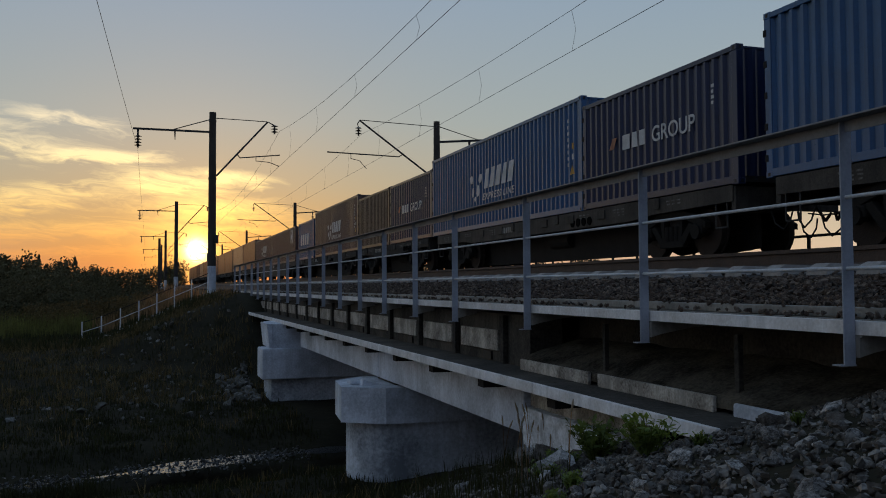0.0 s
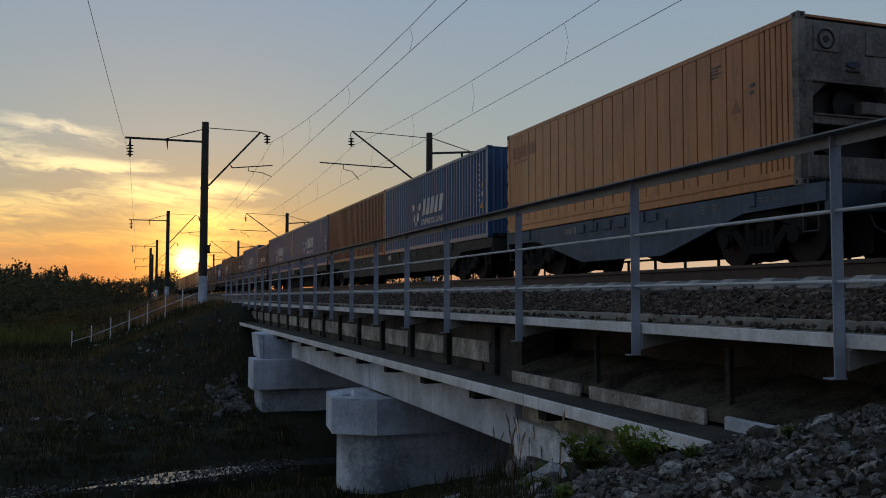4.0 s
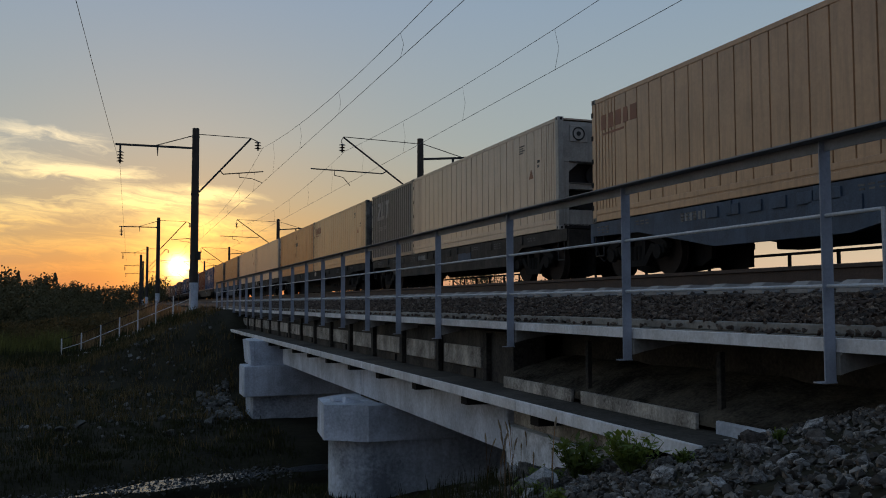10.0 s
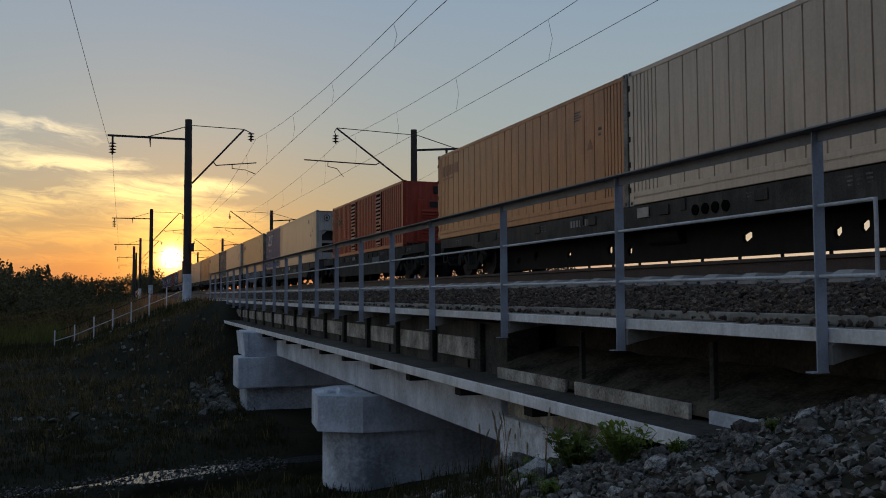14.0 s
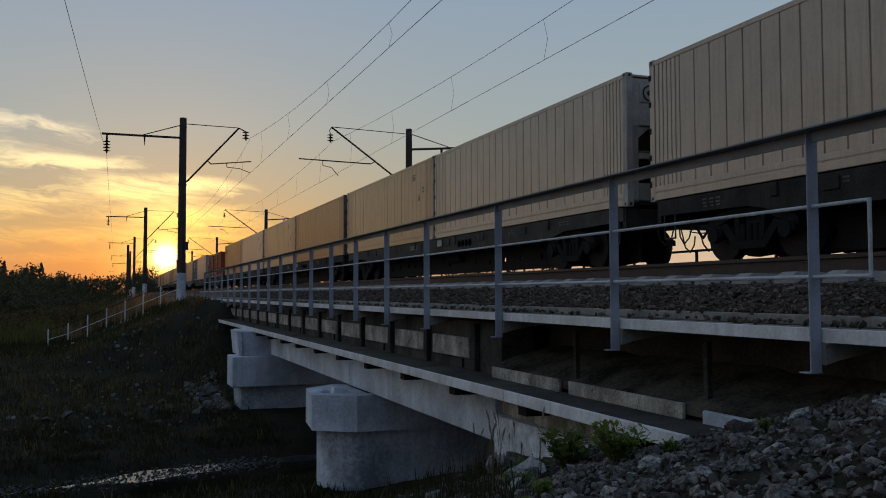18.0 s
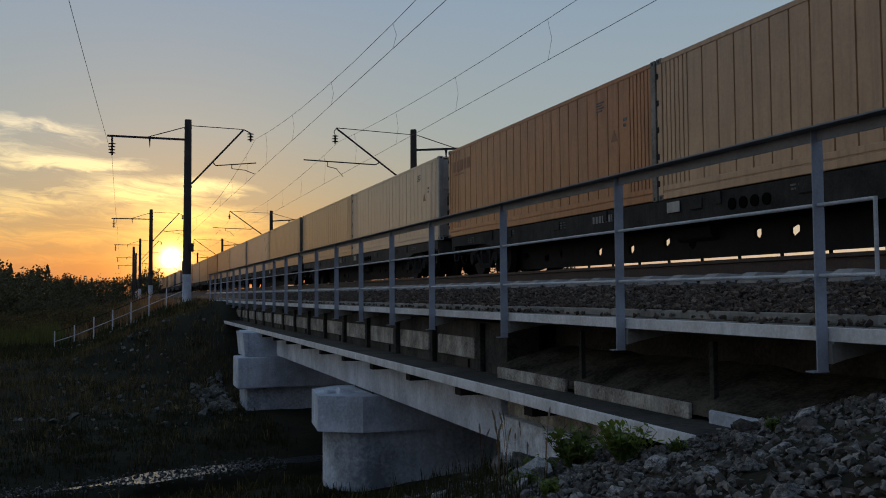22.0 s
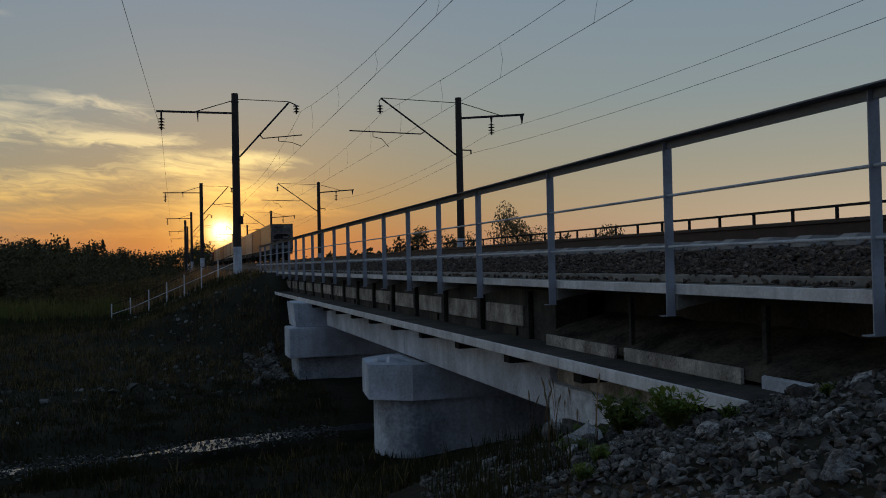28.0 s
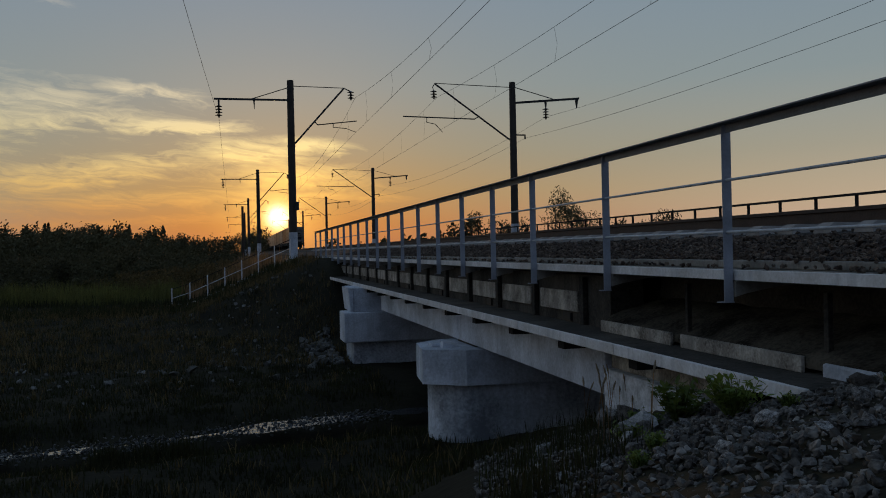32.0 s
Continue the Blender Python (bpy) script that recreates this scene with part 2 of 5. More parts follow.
M = dict(
    concrete=surface("weathered_concrete", (0.36, 0.34, 0.31), (0.15, 0.14, 0.12), 1.6, 40, 0.9, streaks=0.6),
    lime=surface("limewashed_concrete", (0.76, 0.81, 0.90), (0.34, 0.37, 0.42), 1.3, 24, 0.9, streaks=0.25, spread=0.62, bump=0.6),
    flaking=surface("flaking_limewash", (0.88, 0.92, 0.98), (0.42, 0.44, 0.46), 5.5, 30, 0.9, streaks=0.25, spread=0.7, bump=0.8),
    rod_paint=surface("worn_pale_paint", (0.62, 0.64, 0.67), (0.30, 0.31, 0.33), 5, 60, 0.5, spread=0.5, bump=0.1),
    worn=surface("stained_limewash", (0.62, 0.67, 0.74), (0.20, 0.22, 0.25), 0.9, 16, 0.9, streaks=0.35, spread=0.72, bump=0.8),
    # stained concrete, darkened further: the shade under the deck is in its colour
    dirty_shaded=surface("stained_shaded_concrete", (0.085, 0.075, 0.062), (0.012, 0.011, 0.009), 1.2, 30, 0.95, streaks=0.6, spread=0.75),
    panel=surface("pale_stained_panel", (0.56, 0.52, 0.455), (0.10, 0.085, 0.07), 2.6, 40, 0.9, streaks=0.9, spread=0.72),
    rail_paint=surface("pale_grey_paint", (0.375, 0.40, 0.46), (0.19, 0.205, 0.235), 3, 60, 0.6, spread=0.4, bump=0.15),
    # the railing's grey paint again, with the shade on the top rail put into it
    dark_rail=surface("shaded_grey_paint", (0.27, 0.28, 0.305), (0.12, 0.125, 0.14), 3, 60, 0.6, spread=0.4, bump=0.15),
    wet=surface("wet_stone", (0.06, 0.058, 0.055), (0.02, 0.02, 0.02), 5, 40, 0.5, vary=0.5),
    beam_paint=surface("white_beam_paint", (0.90, 0.90, 0.92), (0.46, 0.43, 0.40), 2.2, 40, 0.75, streaks=0.35, bump=0.2),
    dark_steel=surface("dark_steel", (0.03, 0.028, 0.028), (0.014, 0.013, 0.013), 3, 50, 0.85, spec=0.2),
    rust=surface("rusty_steel", (0.045, 0.032, 0.026), (0.02, 0.016, 0.014), 4, 50, 0.85, spec=0.2),
    rail_steel=surface("rail_steel", (0.085, 0.055, 0.042), (0.035, 0.023, 0.018), 6, 50, 0.7),
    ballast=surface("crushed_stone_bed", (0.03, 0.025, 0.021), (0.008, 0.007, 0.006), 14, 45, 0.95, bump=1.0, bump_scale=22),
    stone=surface("crushed_stone", (0.165, 0.125, 0.094), (0.010, 0.008, 0.007), 9, 60, 0.95, vary=1.0, spread=0.75, tint=(0.045, 0.026, 0.018)),
    rock=surface("quarry_rock", (0.36, 0.345, 0.33), (0.04, 0.037, 0.034), 6, 40, 0.95, vary=1.0, bump=1.0, bump_scale=16, spread=0.75, tint=(0.07, 0.054, 0.042)),
    scree=surface("broken_stone", (0.20, 0.186, 0.168), (0.018, 0.016, 0.014), 6, 40, 0.95, vary=1.0, bump=0.8, spread=0.75, tint=(0.04, 0.03, 0.022)),
    rubble=surface("pale_rubble", (0.17, 0.165, 0.155), (0.03, 0.03, 0.027), 3, 30, 0.95, vary=1.0, tint=(0.03, 0.03, 0.02)),
    dirt=surface("crumbling_dirt", (0.095, 0.083, 0.064), (0.014, 0.012, 0.009), 2.2, 30, 1.0, bump=1.0, bump_scale=14, spread=0.75, spec=0.1),
    soil=surface("grassy_ground", (0.036, 0.032, 0.019), (0.010, 0.009, 0.006), 0.7, 9, 1.0, bump=1.0, bump_scale=5, spec=0.1),
    grass=surface("grass_blades", (0.050, 0.056, 0.022), (0.020, 0.022, 0.010), 0.5, 8, 0.9, bump=0, vary=0.5, spec=0.2, sheer=0.2),
    scrub=surface("withered_scrub", (0.13, 0.10, 0.052), (0.05, 0.042, 0.02), 0.5, 8, 0.95, bump=0, vary=0.9, spec=0.1, sheer=0.25),
    dry=surface("dry_grass", (0.30, 0.21, 0.13), (0.12, 0.085, 0.052), 1, 8, 0.95, bump=0, vary=0.7, spec=0.1, sheer=0.4),
    leaf=surface("dark_leaves", (0.115, 0.108, 0.055), (0.055, 0.052, 0.027), 0.3, 6, 0.9, bump=0, vary=0.6, spec=0.2, sheer=0.05),
    weed=surface("green_weed_leaves", (0.15, 0.215, 0.05), (0.07, 0.105, 0.025), 2, 20, 0.7, bump=0, vary=0.5, sheer=0.4),
    reed=surface("green_reeds", (0.13, 0.145, 0.055), (0.045, 0.05, 0.02), 0.4, 8, 0.9, bump=0, vary=0.6, spec=0.2, sheer=0.45),
    bark=surface("bark", (0.06, 0.05, 0.04), None, 8, 40, 0.95),
    pole=surface("grey_concrete_pole", (0.075, 0.062, 0.052), (0.035, 0.03, 0.027), 2, 30, 0.9, streaks=0.3),
    iron=surface("galvanised_iron", (0.05, 0.05, 0.05), (0.025, 0.025, 0.025), 4, 40, 0.6, metal=0.4),
    glaze=surface("brown_porcelain", (0.05, 0.03, 0.02), None, 4, 30, 0.25, bump=0),
    copper=surface("wire", (0.12, 0.115, 0.11), None, 4, 30, 0.5, metal=0.4, bump=0),
    sleeper=surface("concrete_sleeper", (0.40, 0.375, 0.35), (0.19, 0.175, 0.16), 4, 40, 0.95),
    white_box=surface("white_reefer_paint", (0.62, 0.475, 0.36), (0.39, 0.29, 0.21), 0.8, 14, 0.33, spec=0.65, bump=0.06, spread=0.3, streaks=0.3),
    cream_box=surface("cream_reefer_paint", (0.62, 0.375, 0.205), (0.36, 0.205, 0.108), 0.8, 14, 0.34, spec=0.55, bump=0.06, spread=0.3, streaks=0.35),
    tan_box=surface("tan_reefer_paint", (0.56, 0.225, 0.082), (0.30, 0.112, 0.040), 0.8, 14, 0.36, spec=0.36, bump=0.06, spread=0.36, streaks=0.5),
    blue_box=surface("blue_container_paint", (0.012, 0.098, 0.255), (0.007, 0.050, 0.135), 0.9, 16, 0.32, spec=0.45, bump=0.05, spread=0.25, streaks=0.4),
    navy_box=surface("navy_container_paint", (0.014, 0.026, 0.085), (0.008, 0.013, 0.044), 0.9, 16, 0.32, spec=0.36, bump=0.05, spread=0.25, streaks=0.4),
    brown_box=surface("brown_container_paint", (0.215, 0.060, 0.040), (0.085, 0.027, 0.019), 0.9, 16, 0.36, spec=0.3, bump=0.05, spread=0.25, streaks=0.5),
    red_box=surface("red_container_paint", (0.42, 0.062, 0.032), (0.20, 0.032, 0.020), 0.9, 16, 0.36, spec=0.28, bump=0.05, spread=0.28, streaks=0.5),
    plum_box=surface("plum_container_paint", (0.12, 0.075, 0.075), (0.07, 0.045, 0.045), 0.9, 16, 0.36, spec=0.45, bump=0.05, spread=0.2, streaks=0.4),
    dark_box=surface("dark_container_paint", (0.05, 0.033, 0.03), (0.025, 0.018, 0.017), 0.9, 16, 0.4, spec=0.5, bump=0.05, spread=0.3, streaks=0.6),
    grey_box=surface("grey_container_paint", (0.16, 0.16, 0.155), (0.09, 0.088, 0.085), 0.9, 16, 0.36, spec=0.45, bump=0.05, spread=0.2, streaks=0.4),
    grimy_box=surface("grimy_unit_panel", (0.27, 0.245, 0.215), (0.05, 0.045, 0.04), 1.6, 20, 0.6, bump=0.1, spread=0.7, streaks=0.8),
    pale_unit=surface("pale_unit_panel", (0.50, 0.475, 0.43), (0.24, 0.225, 0.20), 1.4, 20, 0.55, bump=0.1, spread=0.5, streaks=0.4),
    # flat black that paints the shade inside holes, door gaps and louvres
    void=surface("hole_shade_black", (0.004, 0.004, 0.004), None, 4, 30, 1.0, bump=0, spec=0.05),
    pale_rock=surface("pale_quarry_rock", (0.50, 0.49, 0.475), (0.16, 0.155, 0.15), 5, 40, 0.95, bump=1.0, bump_scale=14, spread=0.7),
    seed=surface("feathery_seed", (0.36, 0.32, 0.26), (0.18, 0.155, 0.12), 3, 20, 0.95, bump=0, sheer=0.4),
    black=surface("black_plastic", (0.012, 0.012, 0.014), None, 4, 30, 0.6, bump=0.05),
    letter=surface("white_lettering", (0.62, 0.63, 0.64), (0.36, 0.36, 0.37), 3, 30, 0.6, bump=0),
    red_letter=surface("faded_red_lettering", (0.32, 0.13, 0.075), (0.24, 0.11, 0.065), 3, 30, 0.6, bump=0),
    dark_letter=surface("dark_lettering", (0.13, 0.09, 0.075), (0.08, 0.06, 0.05), 3, 30, 0.6, bump=0),
    faint_letter=surface("faded_pale_lettering", (0.30, 0.30, 0.29), (0.16, 0.16, 0.155), 2, 20, 0.6, bump=0, spread=0.7),
    dust=surface("dusty_cast_steel", (0.022, 0.020, 0.018), (0.010, 0.009, 0.008), 5, 40, 0.9, spec=0.15),
    dim_letter=surface("dulled_lettering", (0.17, 0.165, 0.155), (0.045, 0.042, 0.04), 5, 30, 0.7, bump=0, spread=0.8),
    black_letter=surface("black_lettering", (0.085, 0.030, 0.024), (0.03, 0.014, 0.012), 4, 30, 0.6, bump=0, spread=0.7),
    amber=surface("amber_sticker", (0.55, 0.30, 0.05), None, 3, 30, 0.6, bump=0),
    blue_sill=surface("faded_blue_wagon_paint", (0.085, 0.125, 0.185), (0.03, 0.042, 0.06), 2, 30, 0.65, streaks=0.4),
    grey_sill=surface("grey_wagon_paint", (0.085, 0.074, 0.064), (0.020, 0.018, 0.016), 1.6, 30, 0.75, streaks=0.7, spread=0.65, spec=0.25),
    black_sill=surface("black_wagon_paint", (0.056, 0.053, 0.049), (0.016, 0.015, 0.014), 1.6, 30, 0.85, streaks=0.5, spread=0.65, spec=0.2),
)


# ---- small tools for meshes ----
class Shape:
    """Collects boxes, rods and prisms into one mesh."""

    def __init__(self):
        self.v, self.f = [], []

    def add(self, verts, faces):
        k = len(self.v)
        self.v += [tuple(v) for v in verts]
        self.f += [tuple(i + k for i in f) for f in faces]
        return self

    def box(self, x0, x1, y0, y1, z0, z1, bevel=0.0):
        """A box, with its upright and long edges cut by a bevel."""
        if not bevel:
            v = [(x, y, z) for x in (x0, x1) for y in (y0, y1) for z in (z0, z1)]
            return self.add(v, [(0, 1, 3, 2), (4, 6, 7, 5), (0, 4, 5, 1), (2, 3, 7, 6), (0, 2, 6, 4), (1, 5, 7, 3)])
        bm = bmesh.new()
        bmesh.ops.create_cube(bm, size=1.0, matrix=Matrix.LocRotScale(((x0 + x1) / 2, (y0 + y1) / 2, (z0 + z1) / 2), None, (x1 - x0, y1 - y0, z1 - z0)))
        bmesh.ops.bevel(bm, geom=bm.edges[:], offset=bevel, segments=2, affect="EDGES", profile=0.5)
        bm.verts.index_update()
        self.add([v.co for v in bm.verts], [[v.index for v in f.verts] for f in bm.faces])
        bm.free()
        return self

    def rod(self, a, b, r, r2=None, sides=8, caps=True):
        a, b = Vector(a), Vector(b)
        r2 = r if r2 is None else r2
        d = (b - a).normalized()
        u = d.orthogonal().normalized()
        w = d.cross(u)
        ring = [(math.cos(2 * math.pi * i / sides), math.sin(2 * math.pi * i / sides)) for i in range(sides)]
        v = [a + (u * c + w * s) * r for c, s in ring] + [b + (u * c + w * s) * r2 for c, s in ring]
        f = [(i, (i + 1) % sides, sides + (i + 1) % sides, sides + i) for i in range(sides)]
        if caps:
            f += [tuple(range(sides))[::-1], tuple(range(sides, 2 * sides))]
        return self.add(v, f)

    def path(self, points, r, sides=5):
        for a, b in zip(points, points[1:]):
            self.rod(a, b, r, None, sides, False)
        return self

    def prism(self, outline, axis, lo, hi):
        """An outline in a plane, pushed along an axis. The outline gives the two other coordinates in order."""
        n = len(outline)

        def place(p, h):
            p = list(p)
            p.insert("xyz".index(axis), h)
            return p
        v = [place(p, lo) for p in outline] + [place(p, hi) for p in outline]
        f = [(i, (i + 1) % n, n + (i + 1) % n, n + i) for i in range(n)] + [tuple(range(n))[::-1], tuple(range(n, 2 * n))]
        return self.add(v, f)

    def mesh(self, name, material, smooth=False):
        me = bpy.data.meshes.new(name)
        me.from_pydata(self.v, [], self.f)
        me.materials.append(material)
        bm = bmesh.new()
        bm.from_mesh(me)
        bmesh.ops.recalc_face_normals(bm, faces=bm.faces)
        bm.to_mesh(me)
        bm.free()
        if smooth:
            me.polygons.foreach_set("use_smooth", [True] * len(me.polygons))
        return me


def raw(name, verts, faces, material, smooth=False):
    me = bpy.data.meshes.new(name)
    me.from_pydata(verts, [], faces)
    me.materials.append(material)
    if smooth:
        me.polygons.foreach_set("use_smooth", [True] * len(me.polygons))
    return me


def part(name, shape, material, parent, label="", at=None, smooth=False):
    """One mesh object under a thing or under a part."""
    me = shape.mesh(name, material, smooth) if isinstance(shape, Shape) else shape
    ob = new(name, me)
    ob.parent = parent
    if at is not None:
        ob.matrix_basis = at
    if label:
        tagged(ob, label)
    return ob


def thing(name, label, category, at=None, group="", kind="", data=None):
    ob = new(name, data)
    if at is not None:
        ob.matrix_basis = at
    return tagged(ob, label, category, group, kind)


# ---- the lie of the land ----
WATER = -3.2
TRACK_X = (6.6, 11.4)
RAIL_Z = (0.33, 0.57)


def ease(a, b, t):
    t = min(1.0, max(0.0, (t - a) / (b - a)))
    return t * t * (3 - 2 * t)


def stream_y(x):
    """The middle line of the stream."""
    return 16.7 + 0.12 * x + 0.5 * math.sin(x * 0.45)


def ground(x, y):
    field = -3.15 + 0.55 * ease(18, 46, y) + 0.35 * ease(-6, -30, x) + 0.5 * ease(60, 300, y)
    field += 0.18 * noise.noise((x * 0.22, y * 0.22, 3.1)) + 0.06 * noise.noise((x * 0.9, y * 0.9, 1.1))
    if abs(x) < 60:
        bed = abs(y - stream_y(x))
        field -= 0.30 * (1 - ease(0.5, 2.2, bed)) if y < 40 else 0
    # the bank on the far side, which carries the line on
    crest = -0.25
    side = -0.42 * max(0.0, 3.4 - x) - 0.45 * max(0.0, x - 16.5)
    far = crest + side - 0.36 * max(0.0, 35.0 - y)
    # the bank on the near side, with its slope of rock
    near = -0.56 + 0.228 * min(x, 4.2) - 0.25 * y - 0.16 * max(0.0, 2.2 - x) - 0.5 * max(0.0, 1.8 - y) * ease(3.6, 2.0, x)
    near = min(near, -0.35) - 0.4 * max(0.0, x - 15.5)
    rough = 0.07 * noise.noise((x * 1.3, y * 1.3, 7.7))
    return max(field, far + rough, near + rough)


def spaced(start, stop, fine, growth):
    out, step = [start], fine
    while out[-1] < stop:
        out.append(out[-1] + step)
        step *= growth
    return out


def build_ground():
    xs = sorted({round(v, 3) for v in spaced(4, 2600, 0.5, 1.075)} | {round(8 - v, 3) for v in spaced(4, 2600, 0.35, 1.06)})
    ys = sorted({round(v, 3) for v in spaced(4, 4200, 0.4, 1.028)} | {round(8 - v, 3) for v in spaced(4, 520, 0.4, 1.09)})
    nx = len(xs)
    verts = [(x, y, ground(x, y)) for y in ys for x in xs]
    faces = [(j * nx + i, j * nx + i + 1, (j + 1) * nx + i + 1, (j + 1) * nx + i) for j in range(len(ys) - 1) for i in range(nx - 1)]
    thing("ground", "dark grassy ground with a stream valley and two rail banks", "ground", kind="structure", data=raw("ground", verts, faces, M["soil"], True))


build_ground()


def build_water():
    m = surface("stream_water", (0.02, 0.025, 0.03), None, 2, 10, 0.12, bump=0.6, bump_scale=9, spec=0.6)
    xs = [-40 + 0.3 * i for i in range(240)]
    verts, faces = [], []
    for x in xs:
        w = max(0.03, 0.26 + 0.22 * math.sin(x * 1.7) * math.sin(x * 0.61 + 1.0) + 0.10 * math.sin(x * 4.1)) * (1.0 - 0.93 * ease(0.9, 0.6, abs(x + 1.5)))
        verts += [(x, stream_y(x) - w, WATER - 0.06), (x, stream_y(x) + w, WATER - 0.06)]
    faces = [(2 * i, 2 * i + 2, 2 * i + 3, 2 * i + 1) for i in range(len(xs) - 1)]
    thing("water", "shallow stream catching the pale evening sky", "water", kind="structure", data=raw("water", verts, faces, m))


build_water()


# ---- the bridge ----
BRIDGE = (5.0, 33.6)


def build_bridge():
    b = thing("bridge", "pale limewashed concrete railway bridge over a stream", "bridge")
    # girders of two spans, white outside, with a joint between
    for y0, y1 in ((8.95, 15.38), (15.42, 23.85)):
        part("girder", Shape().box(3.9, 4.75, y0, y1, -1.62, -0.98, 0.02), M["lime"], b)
        part("girder", Shape().box(9.3, 14.0, y0, y1, -1.62, -0.98, 0.02), M["dirty_shaded"], b)
        part("girder", Shape().box(4.75, 9.3, y0, y1, -1.45, -0.98), M["dirty_shaded"], b)
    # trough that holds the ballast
    part("trough_wall", Shape().box(4.10, 4.50, 9.2, 33.6, -1.0, -0.34), M["dirty_shaded"], b)
    part("trough_wall", Shape().box(4.72, 4.86, 2.0, 9.2, -1.0, -0.34), M["dirty_shaded"], b)
    part("trough_wall", Shape().box(13.6, 13.8, 2.0, 33.6, -1.0, -0.1), M["dirty_shaded"], b)
    part("deck_slab", Shape().box(4.86, 13.6, 2.0, 33.6, -0.98, -0.5), M["dirty_shaded"], b)
    # low outer ledge: dirty slabs with a white edge, on steel joists
    y = 4.9
    while y < 33.4:
        y1 = min(y + 2.9, 33.5)
        part("ledge_slab", Shape().box(3.53, 4.095, y + 0.01, y1 - 0.01, -1.03, -0.935, 0.01), M["dirty_shaded"], b)
        part("ledge_edge", Shape().box(3.49, 3.528, y + 0.006, y1 - 0.006, -1.035, -0.93, 0.008), M["beam_paint"], b)
        y = y1
    y = 5.75
    while y < 33:
        part("joist", Shape().box(3.60, 3.895, y - 0.09, y + 0.09, -1.15, -1.036), M["dark_steel"], b)
        y += 1.86
    # low pale kerb next to the abutment
    for y0, y1 in ((5.56, 7.32), (7.5, 9.1)):
        part("kerb", Shape().box(3.93, 3.965, y0, y1, -0.935, -0.815, 0.008), M["panel"], b)
    profile = [(3.967, -0.90), (3.969, -0.83), (4.08, -0.79), (4.22, -0.73), (4.40, -0.67), (4.58, -0.62), (4.73, -0.58)]
    ys = [1.0 + 0.14 * k for k in range(59)]
    heap = [(x, y, z + (0.05 * noise.noise((x * 4, y * 3, 4.4)) if x > 4 else 0.0)) for y in ys for x, z in profile]
    n = len(profile)
    part("dirt_slope", raw("dirt_slope", heap, [(k * n + q, k * n + q + 1, (k + 1) * n + q + 1, (k + 1) * n + q) for k in range(len(ys) - 1) for q in range(n - 1)], M["dirt"], True), None, b, "dirt washed down behind the kerb")
    for y0 in (5.44, 7.41):
        part("upright", Shape().box(4.05, 4.095, y0 - 0.025, y0 + 0.025, -0.935, -0.36, 0.006), M["dirty_shaded"], b)
    part("deck_edge", Shape().box(4.36, 4.86, 2.0, 9.19, -0.338, -0.262), M["dirty_shaded"], b)
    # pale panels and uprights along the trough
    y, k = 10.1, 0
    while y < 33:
        part("upright", Shape().box(4.03, 4.095, y - 0.26, y - 0.14, -0.93, -0.36, 0.008), M["dirty_shaded"], b)
        part("panel", Shape().box(4.06, 4.097, y, y + 1.33, -0.80, -0.545, 0.012), M["panel"], b)
        if k % 2 == 0:
            part("drain", Shape().box(4.07, 4.098, y + 0.25, y + 0.5, -0.92, -0.82), M["black"], b)
        y, k = y + 1.74, k + 1
    return b


build_bridge()


def build_piers():
    pier = thing("bridge_pier", "limewashed concrete pier with a chamfered cap", "pier", group="bridge piers")
    cap = [(3.15, 15.5), (3.04, 14.45), (3.68, 14.0), (13.6, 14.0), (14.2, 14.5), (14.2, 15.5), (13.6, 16.0), (3.7, 16.0)]
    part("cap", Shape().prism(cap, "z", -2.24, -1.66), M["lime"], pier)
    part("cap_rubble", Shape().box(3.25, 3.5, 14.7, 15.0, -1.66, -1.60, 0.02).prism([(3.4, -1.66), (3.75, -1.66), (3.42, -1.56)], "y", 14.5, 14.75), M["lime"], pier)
    shaft = [(3.92 + 0.66 * math.cos(a), 15.0 + 0.85 * math.sin(a)) for a in [math.pi / 2 + math.pi * i / 16 for i in range(17)]]
    shaft += [(13.4, 14.15), (13.4, 15.85)]
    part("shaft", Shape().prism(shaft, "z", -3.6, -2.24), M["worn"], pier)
    part("bearing", Shape().box(3.95, 4.6, 14.4, 15.6, -1.66, -1.62), M["dirty_shaded"], pier)
    far = thing("bridge_pier", "pale concrete end pier standing in the rubble bank", "pier", group="bridge piers")
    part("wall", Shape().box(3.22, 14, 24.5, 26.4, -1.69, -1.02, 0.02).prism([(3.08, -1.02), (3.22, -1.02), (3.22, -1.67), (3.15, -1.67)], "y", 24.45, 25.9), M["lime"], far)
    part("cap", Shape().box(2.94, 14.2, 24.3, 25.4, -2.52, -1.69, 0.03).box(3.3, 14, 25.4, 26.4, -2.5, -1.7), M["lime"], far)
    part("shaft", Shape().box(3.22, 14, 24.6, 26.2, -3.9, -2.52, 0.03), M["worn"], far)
    near = thing("abutment", "limewashed concrete abutment with flaking paint", "abutment")
    part("wall", Shape().box(3.88, 13.9, 6.0, 8.93, -2.6, -1.32, 0.02), M["flaking"], near)
    part("seat", Shape().box(3.97, 13.9, 5.0, 8.93, -1.32, -1.03, 0.02), M["panel"], near)
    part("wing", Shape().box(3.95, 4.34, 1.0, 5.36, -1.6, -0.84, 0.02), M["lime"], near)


build_piers()

POSTS = [4.08, 6.28, 8.61, 10.93] + [12.75 + 1.83 * i for i in range(12)] + [34.9 + 2.35 * i for i in range(4)]


